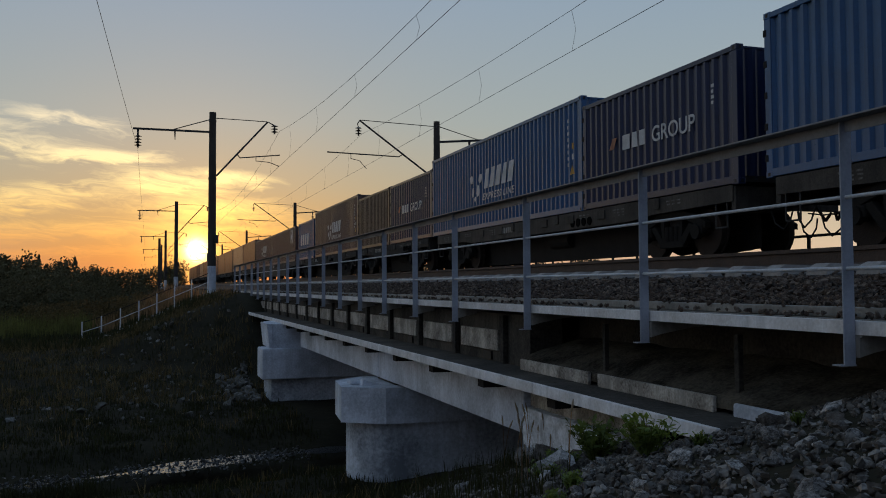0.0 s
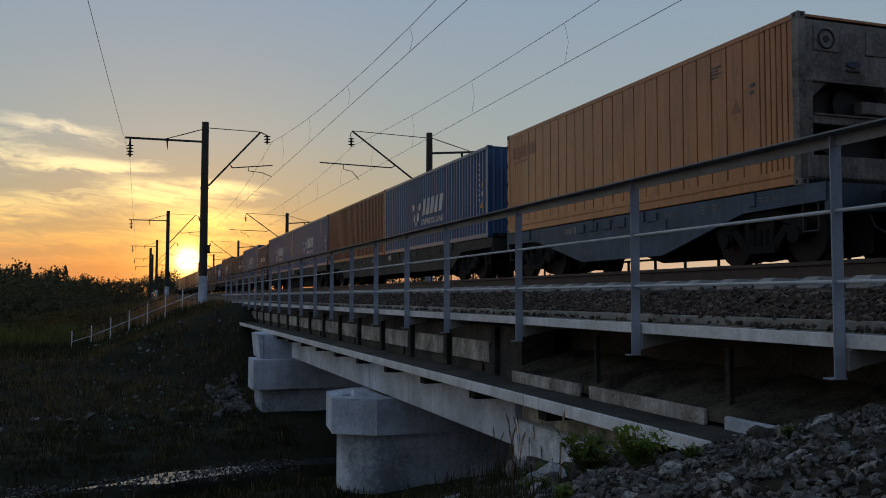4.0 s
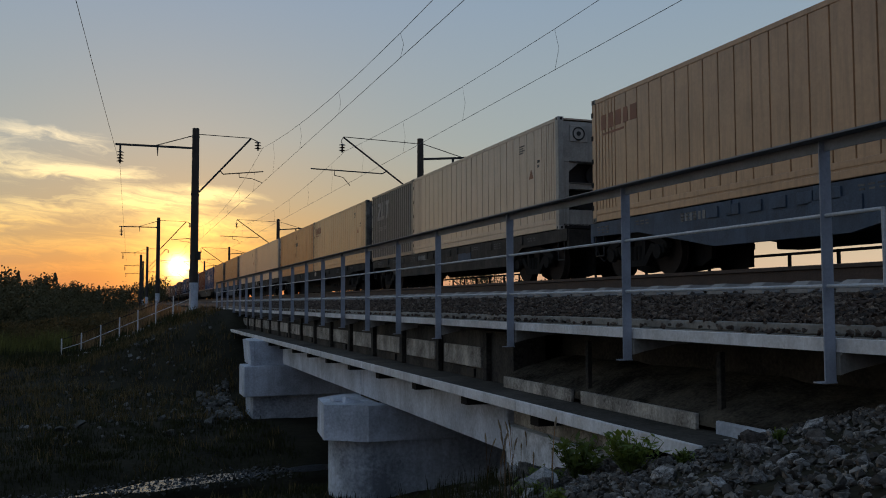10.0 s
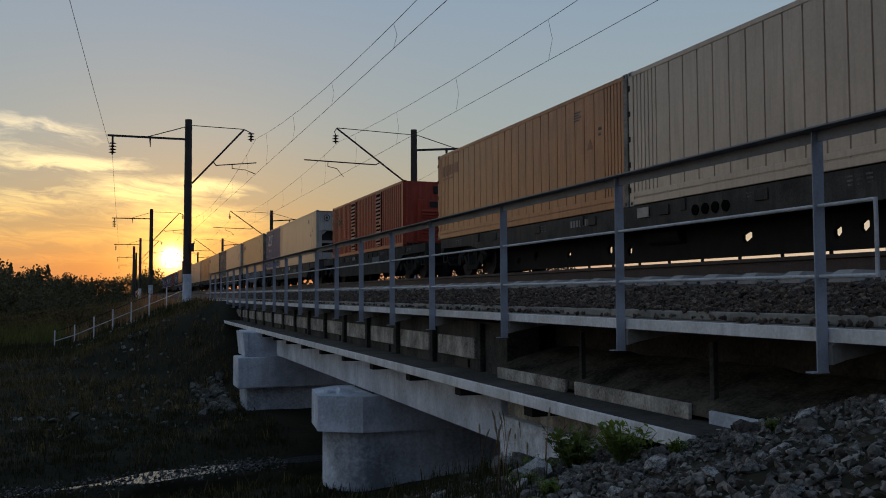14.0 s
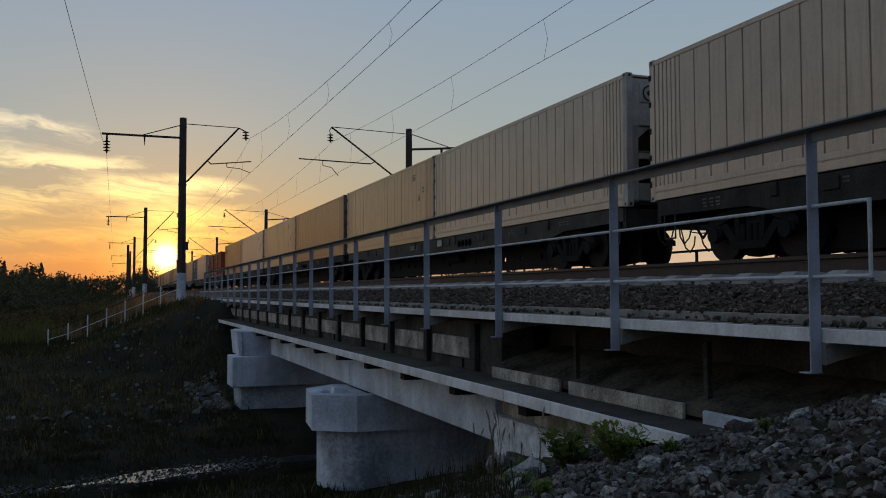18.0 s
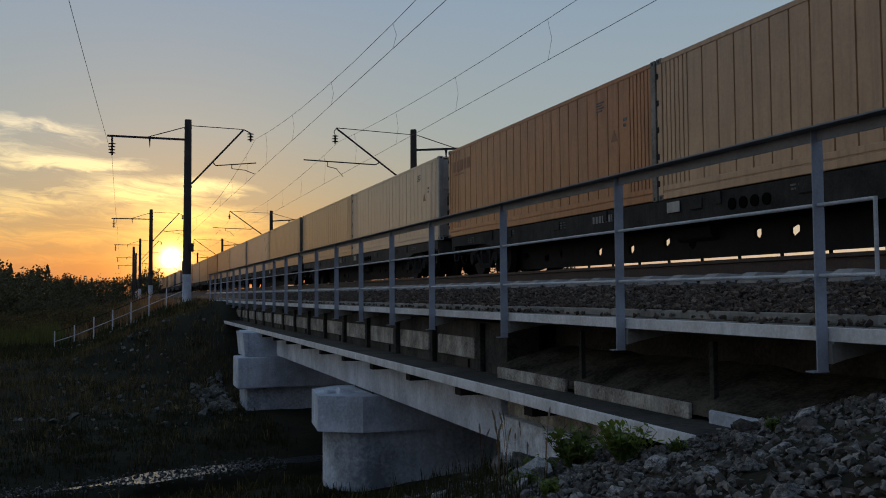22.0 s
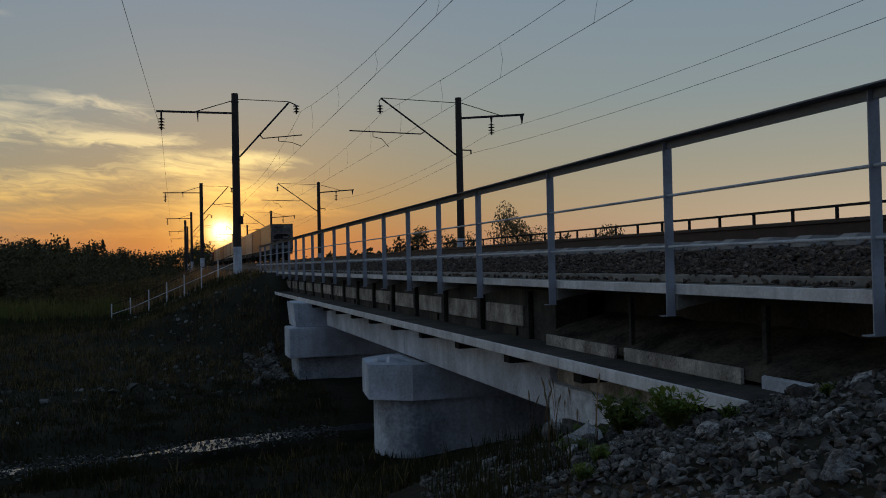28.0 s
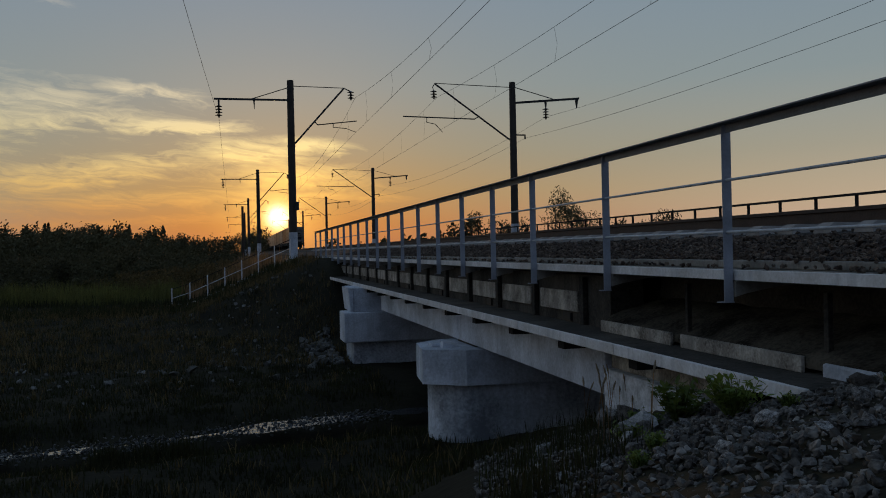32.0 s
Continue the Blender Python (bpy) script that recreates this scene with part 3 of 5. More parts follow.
def build_railing():
    """The walkway along the bridge: edge beam, brackets, posts and three rails."""
    w = thing("walkway", "narrow walkway with a white steel edge beam on brackets", "walkway")
    ends = [3.2] + [p + 0.0 for p in POSTS[1::2]] + [43.0]
    for a, b in zip(ends, ends[1:]):
        part("edge_beam", Shape().box(3.855, 3.87, a + 0.004, b - 0.004, -0.29, -0.212).box(3.87, 3.94, a + 0.004, b - 0.004, -0.222, -0.212).box(3.87, 3.94, a + 0.004, b - 0.004, -0.29, -0.278), M["beam_paint"], w)
    part("kerb", Shape().box(4.03, 4.10, 3.0, 43.0, -0.205, -0.138, 0.012), M["concrete"], w)
    part("deck_plate", Shape().box(3.945, 4.5, 3.0, 43.0, -0.26, -0.207), M["concrete"], w)
    bracket = Shape().prism([(3.85, -0.295), (4.5, -0.295), (4.5, -0.335), (4.25, -0.345), (3.95, -0.395), (3.85, -0.42)], "y", -0.03, 0.03).box(3.85, 4.4, -0.045, 0.045, -0.305, -0.293).mesh("bracket", M["concrete"])
    for p in POSTS:
        part("bracket", bracket, None, w, at=pose(0, p, 0))
    r = thing("railing", "pale grey painted steel railing along the walkway", "railing")
    post = Shape().box(3.765, 3.845, -0.004, 0.004, -0.46, 0.936).box(3.838, 3.846, 0.004, 0.07, -0.46, 0.936).box(3.735, 3.85, -0.006, 0.06, -0.468, -0.46).mesh("post", M["rail_paint"])
    for p in POSTS:
        part("post", post, None, r, at=pose(0, p, 0))
    # top rail takes the copy of the paint that carries its shade in the colour
    for a, b in zip([0.5] + POSTS[1:], POSTS[1:]):
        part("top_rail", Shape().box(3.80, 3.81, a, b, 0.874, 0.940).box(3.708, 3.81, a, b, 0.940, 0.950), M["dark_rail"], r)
    for h in (0.50, 0.09):
        for a, b in zip([3.66] + POSTS[1:], POSTS[1:]):
            part("rod", Shape().rod((3.80, a, h), (3.80, b, h), 0.0115, None, 8), M["rod_paint"], r)
    part("rod", Shape().rod((3.80, 3.66, 0.51), (3.80, 3.66, 0.08), 0.0115, None, 8), M["rod_paint"], r)
    f = thing("railing", "dark steel railing on the far side of the bridge", "railing")
    for i in range(40):
        part("post", Shape().box(14.3, 14.36, 3 + 1.5 * i, 3.06 + 1.5 * i, -0.3, 1.1), M["dark_steel"], f)
    for h in (1.12, 0.78):
        part("rail", Shape().box(14.28, 14.34, 0, 60, h - 0.05, h + 0.01), M["dark_steel"], f)
    part("edge_beam", Shape().box(14.0, 14.3, 0, 60, -0.4, 0.70), M["dark_steel"], f)


build_railing()


# ---- the two tracks ----
def build_tracks():
    bed = [(4.09, -0.21), (4.16, -0.14), (4.95, 0.035), (5.10, 0.04), (5.26, 0.085), (5.5, 0.095), (7.9, 0.11), (8.3, 0.115), (9.0, 0.18), (9.9, 0.42), (12.9, 0.44), (13.9, 0.2), (15.5, -0.6)]
    ys = [-420, -200, -80, -40, -10, 0] + [i * 2.0 for i in range(1, 30)] + [70, 100, 160, 260, 420, 800]
    verts = [(x, y, z) for y in ys for x, z in bed]
    n = len(bed)
    faces = [(j * n + i, j * n + i + 1, (j + 1) * n + i + 1, (j + 1) * n + i) for j in range(len(ys) - 1) for i in range(n - 1)]
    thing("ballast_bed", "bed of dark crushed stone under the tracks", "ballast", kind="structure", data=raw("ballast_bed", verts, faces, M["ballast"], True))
    profile = [(-0.075, -0.18), (0.075, -0.18), (0.075, -0.165), (0.012, -0.14), (0.012, -0.045), (0.036, -0.035), (0.036, 0), (-0.036, 0), (-0.036, -0.035), (-0.012, -0.045), (-0.012, -0.14), (-0.075, -0.165)]
    for x0, z0 in zip(TRACK_X, RAIL_Z):
        t = thing("railway_track", "rusty steel rails on concrete sleepers in ballast", "railway track", group="tracks")
        for s in (-0.78, 0.78):
            part("rail", Shape().prism([(x0 + s + u, z0 + v) for u, v in profile], "y", -420, 800), M["rail_steel"], t)
        line = [(-1.38, -0.36), (-1.37, -0.19), (-1.30, -0.155), (-0.55, -0.175), (-0.45, -0.21), (0.45, -0.21), (0.55, -0.175), (1.30, -0.155), (1.37, -0.19), (1.38, -0.36)]
        k = len(line)
        flank = [(u, q * (0.17 - 0.42 * (v + 0.36)), v) for q in (-1, 1) for u, v in line]
        one = Shape().add(flank, [(i, (i + 1) % k, k + (i + 1) % k, k + i) for i in range(k)] + [tuple(range(k))[::-1], tuple(range(k, 2 * k))]).mesh("sleeper", M["sleeper"])
        for i in range(150):
            part("sleeper", one, None, t, at=pose(x0, -21.0 + 0.55 * i, z0))


build_tracks()


# ---- masts and wires ----
MAST_STEP, MAST_Y = 52.5, 48.8


def insulator(shape, x, y, z, n=4):
    for i in range(n):
        shape.rod((x, y, z - 0.16 * i), (x, y, z - 0.16 * i - 0.05), 0.08, 0.2, 8)
        shape.rod((x, y, z - 0.16 * i - 0.05), (x, y, z - 0.16 * i - 0.16), 0.05, 0.05, 6)
    return shape


def mast_near(y, top, x=3.22):
    m = thing("catenary_mast", "dark concrete catenary mast with a whitewashed foot", "mast", pose(x, y, 0), group="catenary masts")
    part("pole", Shape().rod((0, 0, 1.1), (0, 0, top), 0.22, 0.18, 16), M["pole"], m, smooth=False)
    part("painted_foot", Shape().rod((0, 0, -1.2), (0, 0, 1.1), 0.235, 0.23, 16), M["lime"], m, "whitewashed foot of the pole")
    part("collar", Shape().rod((0, 0, 5.75), (0, 0, 5.85), 0.22, 0.22, 12).rod((0, 0, top - 0.5), (0, 0, top - 0.42), 0.2, 0.2, 12), M["iron"], m)
    part("feeder_arm", Shape().box(-4.05, 0, -0.05, 0.05, 8.26, 8.36).box(-3.85, -3.75, -0.03, 0.03, 7.9, 8.3).prism([(-2.0, 8.3), (-1.9, 8.3), (-1.92, 7.8), (-1.95, 7.8)], "y", -0.03, 0.03), M["iron"], m)
    part("arm_tie", Shape().rod((0, 0, top - 0.35), (-2.1, 0, 8.33), 0.025), M["iron"], m)
    part("feeder_insulator", insulator(Shape(), -3.8, 0, 7.95), M["glaze"], m)
    part("bracket", Shape().rod((0.2, 0, 5.95), (2.93, 0, 9.02), 0.05), M["iron"], m, "inclined tube of the wire bracket")
    part("bracket_tie", Shape().rod((0, 0, top - 0.3), (2.9, 0, 9.03), 0.022), M["iron"], m)
    part("wire_insulator", insulator(Shape(), 3.3, 0, 8.85, 3).rod((2.93, 0, 9.02), (3.3, 0, 8.85), 0.03), M["glaze"], m)
    part("register_arm", Shape().rod((1.45, 0, 6.98), (3.6, 0, 7.22), 0.03).rod((1.45, 0, 6.98), (1.3, 0, 7.15), 0.03).rod((2.3, 0, 7.06), (2.3, 0, 6.85), 0.02).path([(2.3, 0, 6.85), (3.0, 0, 6.8), (3.55, 0, 6.6)], 0.02), M["iron"], m)
    part("box", Shape().box(0.1, 0.32, -0.32, -0.16, 2.3, 2.75, 0.01), M["iron"], m)
    return m


def mast_far(y, top):
    m = thing("catenary_mast", "dark concrete catenary mast with brackets on both sides", "mast", pose(15.9, y, 0), group="catenary masts")
    part("pole", Shape().rod((0, 0, 1.4), (0, 0, top), 0.22, 0.18, 16), M["pole"], m)
    part("painted_foot", Shape().rod((0, 0, -1.6), (0, 0, 1.4), 0.235, 0.23, 16), M["lime"], m, "whitewashed foot of the pole")
    part("feeder_arm", Shape().prism([(0, 8.32), (4.1, 8.66), (4.1, 8.78), (0, 8.44)], "y", -0.05, 0.05).prism([(1.95, 8.5), (2.1, 8.5), (2.05, 8.1), (2.0, 8.1)], "y", -0.03, 0.03).prism([(3.85, 8.65), (4.05, 8.65), (3.97, 8.15), (3.93, 8.15)], "y", -0.03, 0.03), M["iron"], m)
    part("arm_tie", Shape().rod((0, 0, top - 0.25), (2.7, 0, 8.6), 0.025), M["iron"], m)
    part("feeder_insulator", insulator(Shape(), 2.02, 0, 8.1), M["glaze"], m)
    part("bracket", Shape().rod((-0.2, 0, 6.25), (-4.6, 0, 9.40), 0.05), M["iron"], m, "inclined tube of the wire bracket")
    part("bracket_tie", Shape().rod((0, 0, top - 0.3), (-4.6, 0, 9.42), 0.022), M["iron"], m)
    part("wire_insulator", insulator(Shape(), -4.66, 0, 9.0, 3).path([(-4.6, 0, 9.4), (-4.72, 0, 9.2), (-4.66, 0, 9.0)], 0.025), M["glaze"], m)
    part("register_arm", Shape().rod((-2.3, 0, 7.42), (-6.45, 0, 7.52), 0.035).rod((-2.3, 0, 7.42), (-2.0, 0, 7.6), 0.03).rod((-5.1, 0, 7.48), (-5.1, 0, 7.2), 0.02).path([(-5.1, 0, 7.2), (-4.6, 0, 7.1), (-4.2, 0, 6.65)], 0.02), M["iron"], m)
    part("low_bracket", Shape().box(0, 0.75, -0.03, 0.03, 6.5, 6.57).box(0.68, 0.75, -0.03, 0.03, 6.3, 6.5), M["iron"], m)
    return m


for i in range(5):
    mast_near(MAST_Y + MAST_STEP * i, 9.38, 3.22 - (0, 0.34, 0.52, 0.45, 0.4)[i])
    mast_far(MAST_Y + MAST_STEP * i, 9.58)

spare = thing("line_pole", "plain dark concrete pole standing beside a catenary mast", "pole", pose(1.75, 157.0, 0))
part("pole", Shape().rod((0, 0, -1.2), (0, 0, 8.2), 0.24, 0.2, 14), M["pole"], spare)


def sag(y, depth):
    """How far a wire hangs under the line between its masts."""
    u = ((y - MAST_Y) / MAST_STEP) % 1.0
    return -4 * depth * u * (1 - u)


def build_wires():
    ys = [MAST_Y - MAST_STEP + MAST_STEP * i / 12 for i in range(12 * 6 + 1)]
    for x, zc, zm, dip in ((6.78, 6.60, 8.53, 1.25), (11.42, 6.68, 8.62, 0.75)):
        w = thing("overhead_wire", "overhead contact wire hung from a messenger wire", "wire", group="overhead wires")
        part("contact_wire", Shape().path([(x, y, zc) for y in ys], 0.0085), M["copper"], w)
        part("messenger_wire", Shape().path([(x, y, zm + sag(y, dip)) for y in ys], 0.0085), M["copper"], w)
        for i in range(3):
            for k in range(7):
                y = MAST_Y + MAST_STEP * (i - 1) + MAST_STEP * (k + 0.5) / 7
                part("dropper", Shape().path([(x, y, zc), (x + 0.05, y - 0.15, (zc + zm + sag(y, dip)) / 2), (x, y, zm + sag(y, dip))], 0.005, 4), M["copper"], w)
    for x, z, d in ((-0.58, 7.25, 0.25), (17.92, 7.6, 0.75), (16.64, 6.36, 0.65)):
        w = thing("feeder_wire", "thin feeder wire strung along the masts", "wire", group="feeder wires")
        part("wire", Shape().path([(x - (0.026 * max(0, MAST_Y - y) if x < 0 else 0), y, z + sag(y, d)) for y in ys], 0.008), M["copper"], w)


build_wires()


# ---- the train: flat wagons and the containers on them ----
SIDE = 10.2              # the side of the containers that faces the valley
WIDE = 2.438
# seconds, and where the train's rear end stands along the line
ROLL = [(0, -340.0), (1, -324.5), (2, -309.0), (3, -293.45), (5.5, -255.1), (7, -231.75), (8.5, -208.3), (9.5, -192.7), (10.5, -176.95), (11.5, -161.25), (13, -137.7), (14.5, -114.15),
        (16.5, -83.3), (18, -59.75), (19, -44.15), (21, -12.85), (22, 3.1), (23, 19.0), (24, 34.8), (25, 50.8), (28, 99.4), (30, 131.6), (32, 163.8)]
DECK = 1.84              # the bottom of the containers
FOOT20, FOOT40 = 6.058, 12.19
RIDING = []              # all that moves with the train, with its distance ahead of the rear end


def ride(ob, ahead, x=0.0, z=0.0):
    RIDING.append((ob, ahead, x, z))
    return ob


MESHES = {}


def kept(key, make):
    if key not in MESHES:
        MESHES[key] = make()
    return MESHES[key]


def wavy_side(length, height, pitch, depth, flat, material, key):
    """A side wall with pressed ribs; it faces -x, its foot at z = 0."""
    def make():
        pts = []
        n = max(1, round((length - 0.32) / pitch))
        cuts = [0.16 + (length - 0.32) * i / n for i in range(n + 1)]
        if flat > 0.8:
            # close ribs near both ends, wide panels between
            mid = round((length - 2.0) / pitch)
            cuts = [0.16 + 0.14 * i for i in range(6)] + [1.0 + (length - 2.0) * i / mid for i in range(mid + 1)] + [length - 0.86 + 0.14 * i for i in range(6)]
        for a, b in zip(cuts, cuts[1:]):
            p = b - a
            if flat > 0.8:
                pts += [(a, 0.0), (b - 0.036, 0.0), (b - 0.032, depth), (b - 0.012, depth)]
                continue
            pts += [(a, 0.0), (a + p * flat, 0.0), (a + p * (flat + 0.18), depth), (a + p * 0.82, depth)]
        pts.append((length - 0.16, 0.0))
        z0, z1 = 0.16, height - 0.10
        verts = [(d, yy, z) for yy, d in pts for z in (z0, z1)]
        faces = [(2 * i, 2 * i + 1, 2 * i + 3, 2 * i + 2) for i in range(len(pts) - 1)]
        return raw("side_wall", verts, faces, material)
    return kept(("side", key, length, height), make)


def letters(text, size, material, lean=0.0, spacing=1.0):
    c = bpy.data.curves.new("lettering", "FONT")
    c.body, c.size, c.extrude, c.shear, c.space_character, c.offset = text, size, 0.001, lean, spacing, size * 0.012
    c.materials.append(material)
    return c


def on_side(name, data, parent, along, z, label="", stretch=1.0):
    """Lettering on the side towards the valley; it reads from the front end to the rear."""
    return part(name, data, None, parent, label, Matrix(((0, 0, -1, 0.0085), (-stretch, 0, 0, along), (0, 1, 0, z), (0, 0, 0, 1))))


def ring_mesh(x, z, radius, thick, turns=20, sides=6):
    """A ring that faces along y."""
    v, f = [], []
    for i in range(turns):
        a = 2 * math.pi * i / turns
        for k in range(sides):
            b = 2 * math.pi * k / sides
            r = radius + thick * math.cos(b)
            v.append((x + r * math.cos(a), 0.022 + thick * math.sin(b), z + r * math.sin(a)))
            f.append((i * sides + k, i * sides + (k + 1) % sides, (i + 1) % turns * sides + (k + 1) % sides, (i + 1) % turns * sides + k))
    return Shape().add(v, f).mesh("fan_ring", M["iron"])


def casting(material):
    """A corner casting with its two oval holes."""
    s = Shape().box(-0.004, 0.158, -0.004, 0.174, 0.0, 0.118, 0.012)
    solid = len(s.f)
    s.box(-0.006, 0.0, 0.055, 0.115, 0.03, 0.09).box(0.05, 0.11, -0.006, 0.0, 0.03, 0.09)
    me = s.mesh("corner_casting", material)
    me.materials.append(M["black"])
    for p in me.polygons[solid:]:
        p.material_index = 1
    return me


def container(kind, length, height, paint, label, ahead):
    """A freight container. Its space: x from the valley side to the other, y ahead from its rear end, z up from its foot."""
    c = thing("shipping_container" if kind != "reefer" else "refrigerated_container", label, "container", group="containers on the train")
    mat, key = M[paint], (paint, length, height)
    unit_paint = M["pale_unit" if paint == "white_box" else "grimy_box"]
    if kind == "reefer":
        wall = wavy_side(length, height, 0.46, 0.04, 0.88, mat, ("r", paint))
    else:
        wall = wavy_side(length, height, 0.27, 0.058, 0.26, mat, ("c", paint))
    part("side_wall", wall, None, c, at=pose(0.012, 0, 0))
    part("side_wall", wall, None, c, at=Matrix(((-1, 0, 0, WIDE - 0.012), (0, 1, 0, 0), (0, 0, 1, 0), (0, 0, 0, 1))))
    part("roof", kept(("roof",) + key, lambda: Shape().box(0.06, WIDE - 0.06, 0.05, length - 0.05, height - 0.06, height - 0.02).mesh("roof", mat)), None, c)
    part("floor", kept(("floor",) + key, lambda: Shape().box(0.05, WIDE - 0.05, 0.05, length - 0.05, 0.05, 0.16).mesh("floor", M["dark_steel"])), None, c)
    low = 0.16 if kind == "box" else 0.30
    foot_rail = Shape().box(0.0, 0.06, 0.16, length - 0.16, 0.02, low, 0.008)
    if kind == "reefer":
        # a proud foot, a groove and a rounded strip under the panels
        foot_rail = Shape().box(0.0, 0.06, 0.16, length - 0.16, 0.02, 0.155, 0.012).box(0.02, 0.06, 0.16, length - 0.16, 0.15, 0.185).box(0.002, 0.06, 0.16, length - 0.16, 0.18, 0.30, 0.016)
    rail = kept(("rail",) + key, lambda: foot_rail.mesh("bottom_rail", mat))
    top = kept(("top",) + key, lambda: Shape().box(0.0, 0.06, 0.16, length - 0.16, height - 0.11, height - 0.012, 0.008).mesh("top_rail", mat))
    post = kept(("post",) + key, lambda: Shape().box(0.0, 0.15, 0.0, 0.165, 0.11, height - 0.11, 0.01).mesh("corner_post", mat))
    end_post = kept(("end_post",) + key, lambda: Shape().box(0.0, 0.15, 0.0, 0.165, 0.11, height - 0.11, 0.01).mesh("corner_post", unit_paint))
    cast = kept(("cast", paint), lambda: casting(unit_paint if kind == "reefer" else mat))
    hinge = kept("hinge", lambda: Shape().box(-0.010, 0.03, -0.05, 0.034, -0.06, 0.06, 0.008).mesh("hinge", M["dark_steel"]))
    for k in range(5):
        part("hinge", hinge, None, c, at=pose(0.0, length - 0.012, 0.35 + (height - 0.7) * k / 4))
    for x, ex in ((0.0, 0.0), (WIDE - 0.06, WIDE - 0.15)):
        part("bottom_rail", rail, None, c, at=pose(x, 0, 0))
        part("top_rail", top, None, c, at=pose(x, 0, 0))
        for y in (0.0, length - 0.165):
            part("corner_post", end_post if kind == "reefer" and y == 0.0 else post, None, c, at=pose(ex, y, 0))
            for z in (0.0, height - 0.114):
                part("corner_casting", cast, None, c, at=pose(ex, y, z))
    if kind == "reefer":
        # the cooling unit at the rear end
        for name, size in (("end_wall", (0.15, WIDE - 0.15, 0.05, 0.35, 1.75, height - 0.1, 0.01)), ("side_panel", (0.15, 0.32, 0.05, 0.35, 0.1, 1.748, 0.01)), ("side_panel", (WIDE - 0.32, WIDE - 0.15, 0.05, 0.35, 0.1, 1.748, 0.01)),
                           ("lower_panel", (0.322, WIDE - 0.322, 0.05, 0.35, 0.12, 0.52, 0.01)), ("cross_bar", (0.322, WIDE - 0.322, 0.05, 0.3, 1.05, 1.2, 0.01))):
            part(name, kept((name, size) + key, lambda: Shape().box(*size).mesh(name, unit_paint)), None, c)
        for corner in ([(0.322, 1.748), (0.322, 1.5), (0.62, 1.748)], [(WIDE - 0.322, 1.748), (WIDE - 0.62, 1.748), (WIDE - 0.322, 1.5)]):
            part("gusset", kept(("gusset", corner[0][0]) + key, lambda: Shape().prism(corner, "y", 0.06, 0.35).mesh("gusset", unit_paint)), None, c)
        part("cooling_unit", kept("unit_back", lambda: Shape().box(0.32, WIDE - 0.32, 0.36, 0.6, 0.3, 1.8).rod((1.2, 0.28, 1.45), (1.2, 0.36, 1.45), 0.26, None, 18).box(1.45, 2.0, 0.16, 0.36, 1.24, 1.42, 0.02).rod((0.7, 0.14, 0.78), (0.7, 0.36, 0.78), 0.2, None, 14).mesh("cooling_unit", M["black"])), None, c, "dark recess with the cooling unit")
        part("hatch", kept(("hatch", paint), lambda: Shape().box(0.35, 0.86, 0.03, 0.06, height - 0.62, height - 0.2, 0.012).mesh("hatch", unit_paint)), None, c)
        part("hatch", kept(("hatch2", paint), lambda: Shape().box(1.45, 1.95, 0.03, 0.06, height - 0.62, height - 0.2, 0.012).mesh("hatch", unit_paint)), None, c)
        part("fan_ring", kept("fan_ring", lambda: ring_mesh(0.6, height - 0.41, 0.16, 0.018)), None, c)
        part("fan_hub", kept("fan_hub", lambda: Shape().rod((0.6, 0.012, height - 0.41), (0.6, 0.03, height - 0.41), 0.06, None, 12).mesh("fan_hub", M["iron"])), None, c)
        part("badge", kept("badge", lambda: Shape().prism([(1.17 + 0.15 * math.cos(math.pi * i / 10), height - 0.80 + 0.055 * math.sin(math.pi * i / 10)) for i in range(20)], "y", 0.026, 0.05).mesh("badge", M["navy_box"])), None, c, "dark blue oval badge")
        part("name_plate", kept("name_plate", lambda: Shape().box(1.02, 1.32, 0.03, 0.05, height - 0.93, height - 0.89, 0.005).mesh("name_plate", M["iron"])), None, c)
        part("control_box", kept("control_box", lambda: Shape().box(1.4, 1.98, 0.1, 0.36, 1.28, 1.5, 0.02).mesh("control_box", M["grimy_box"])), None, c, "grey control box in the recess")
        for z in (1.78, 1.22):
            part("drip_rail", kept(("drip", z), lambda: Shape().box(0.33, WIDE - 0.33, 0.02, 0.06, z - 0.03, z, 0.006).mesh("drip_rail", unit_paint)), None, c)
    else:
        end = kept(("end",) + key, lambda: raw("end_wall", [(x, 0.05 + (0.03 if i % 4 > 1 else 0), z) for i, x in enumerate([0.12 + (WIDE - 0.24) * j / 33 for j in range(34)]) for z in (0.08, height - 0.06)], [(2 * i, 2 * i + 2, 2 * i + 3, 2 * i + 1) for i in range(33)], mat))
        part("end_wall", end, None, c)
    part("front_door", kept(("door",) + key, lambda: Shape().box(0.12, WIDE / 2 - 0.01, length - 0.10, length - 0.05, 0.12, height - 0.1, 0.01).box(WIDE / 2 + 0.01, WIDE - 0.12, length - 0.10, length - 0.05, 0.12, height - 0.1, 0.01).mesh("front_door", mat)), None, c)
    for i, x in enumerate((0.45, 0.95, 1.49, 1.99)):
        part("lock_rod", kept(("lock", height), lambda: Shape().rod((0, length - 0.03, 0.15), (0, length - 0.03, height - 0.14), 0.02, None, 6).mesh("lock_rod", M["iron"])) if length > 7 else Shape().rod((0, length - 0.03, 0.15), (0, length - 0.03, height - 0.14), 0.02, None, 6), M["iron"], c, at=pose(x, 0, 0))
    ride(c, ahead, SIDE, DECK)
    return c


def bars(parent, along, z, rows, width, height, material, label, face=0.006):
    """Small print that cannot be read, as plain bars."""
    s = Shape()
    for i in range(rows):
        s.box(face, face + 0.006, along - width * (1 - 0.25 * (i % 2)), along, z - i * height * 1.8 - height, z - i * height * 1.8)
    tagged(part("small_print", s, material, parent), label, kind="stuff")


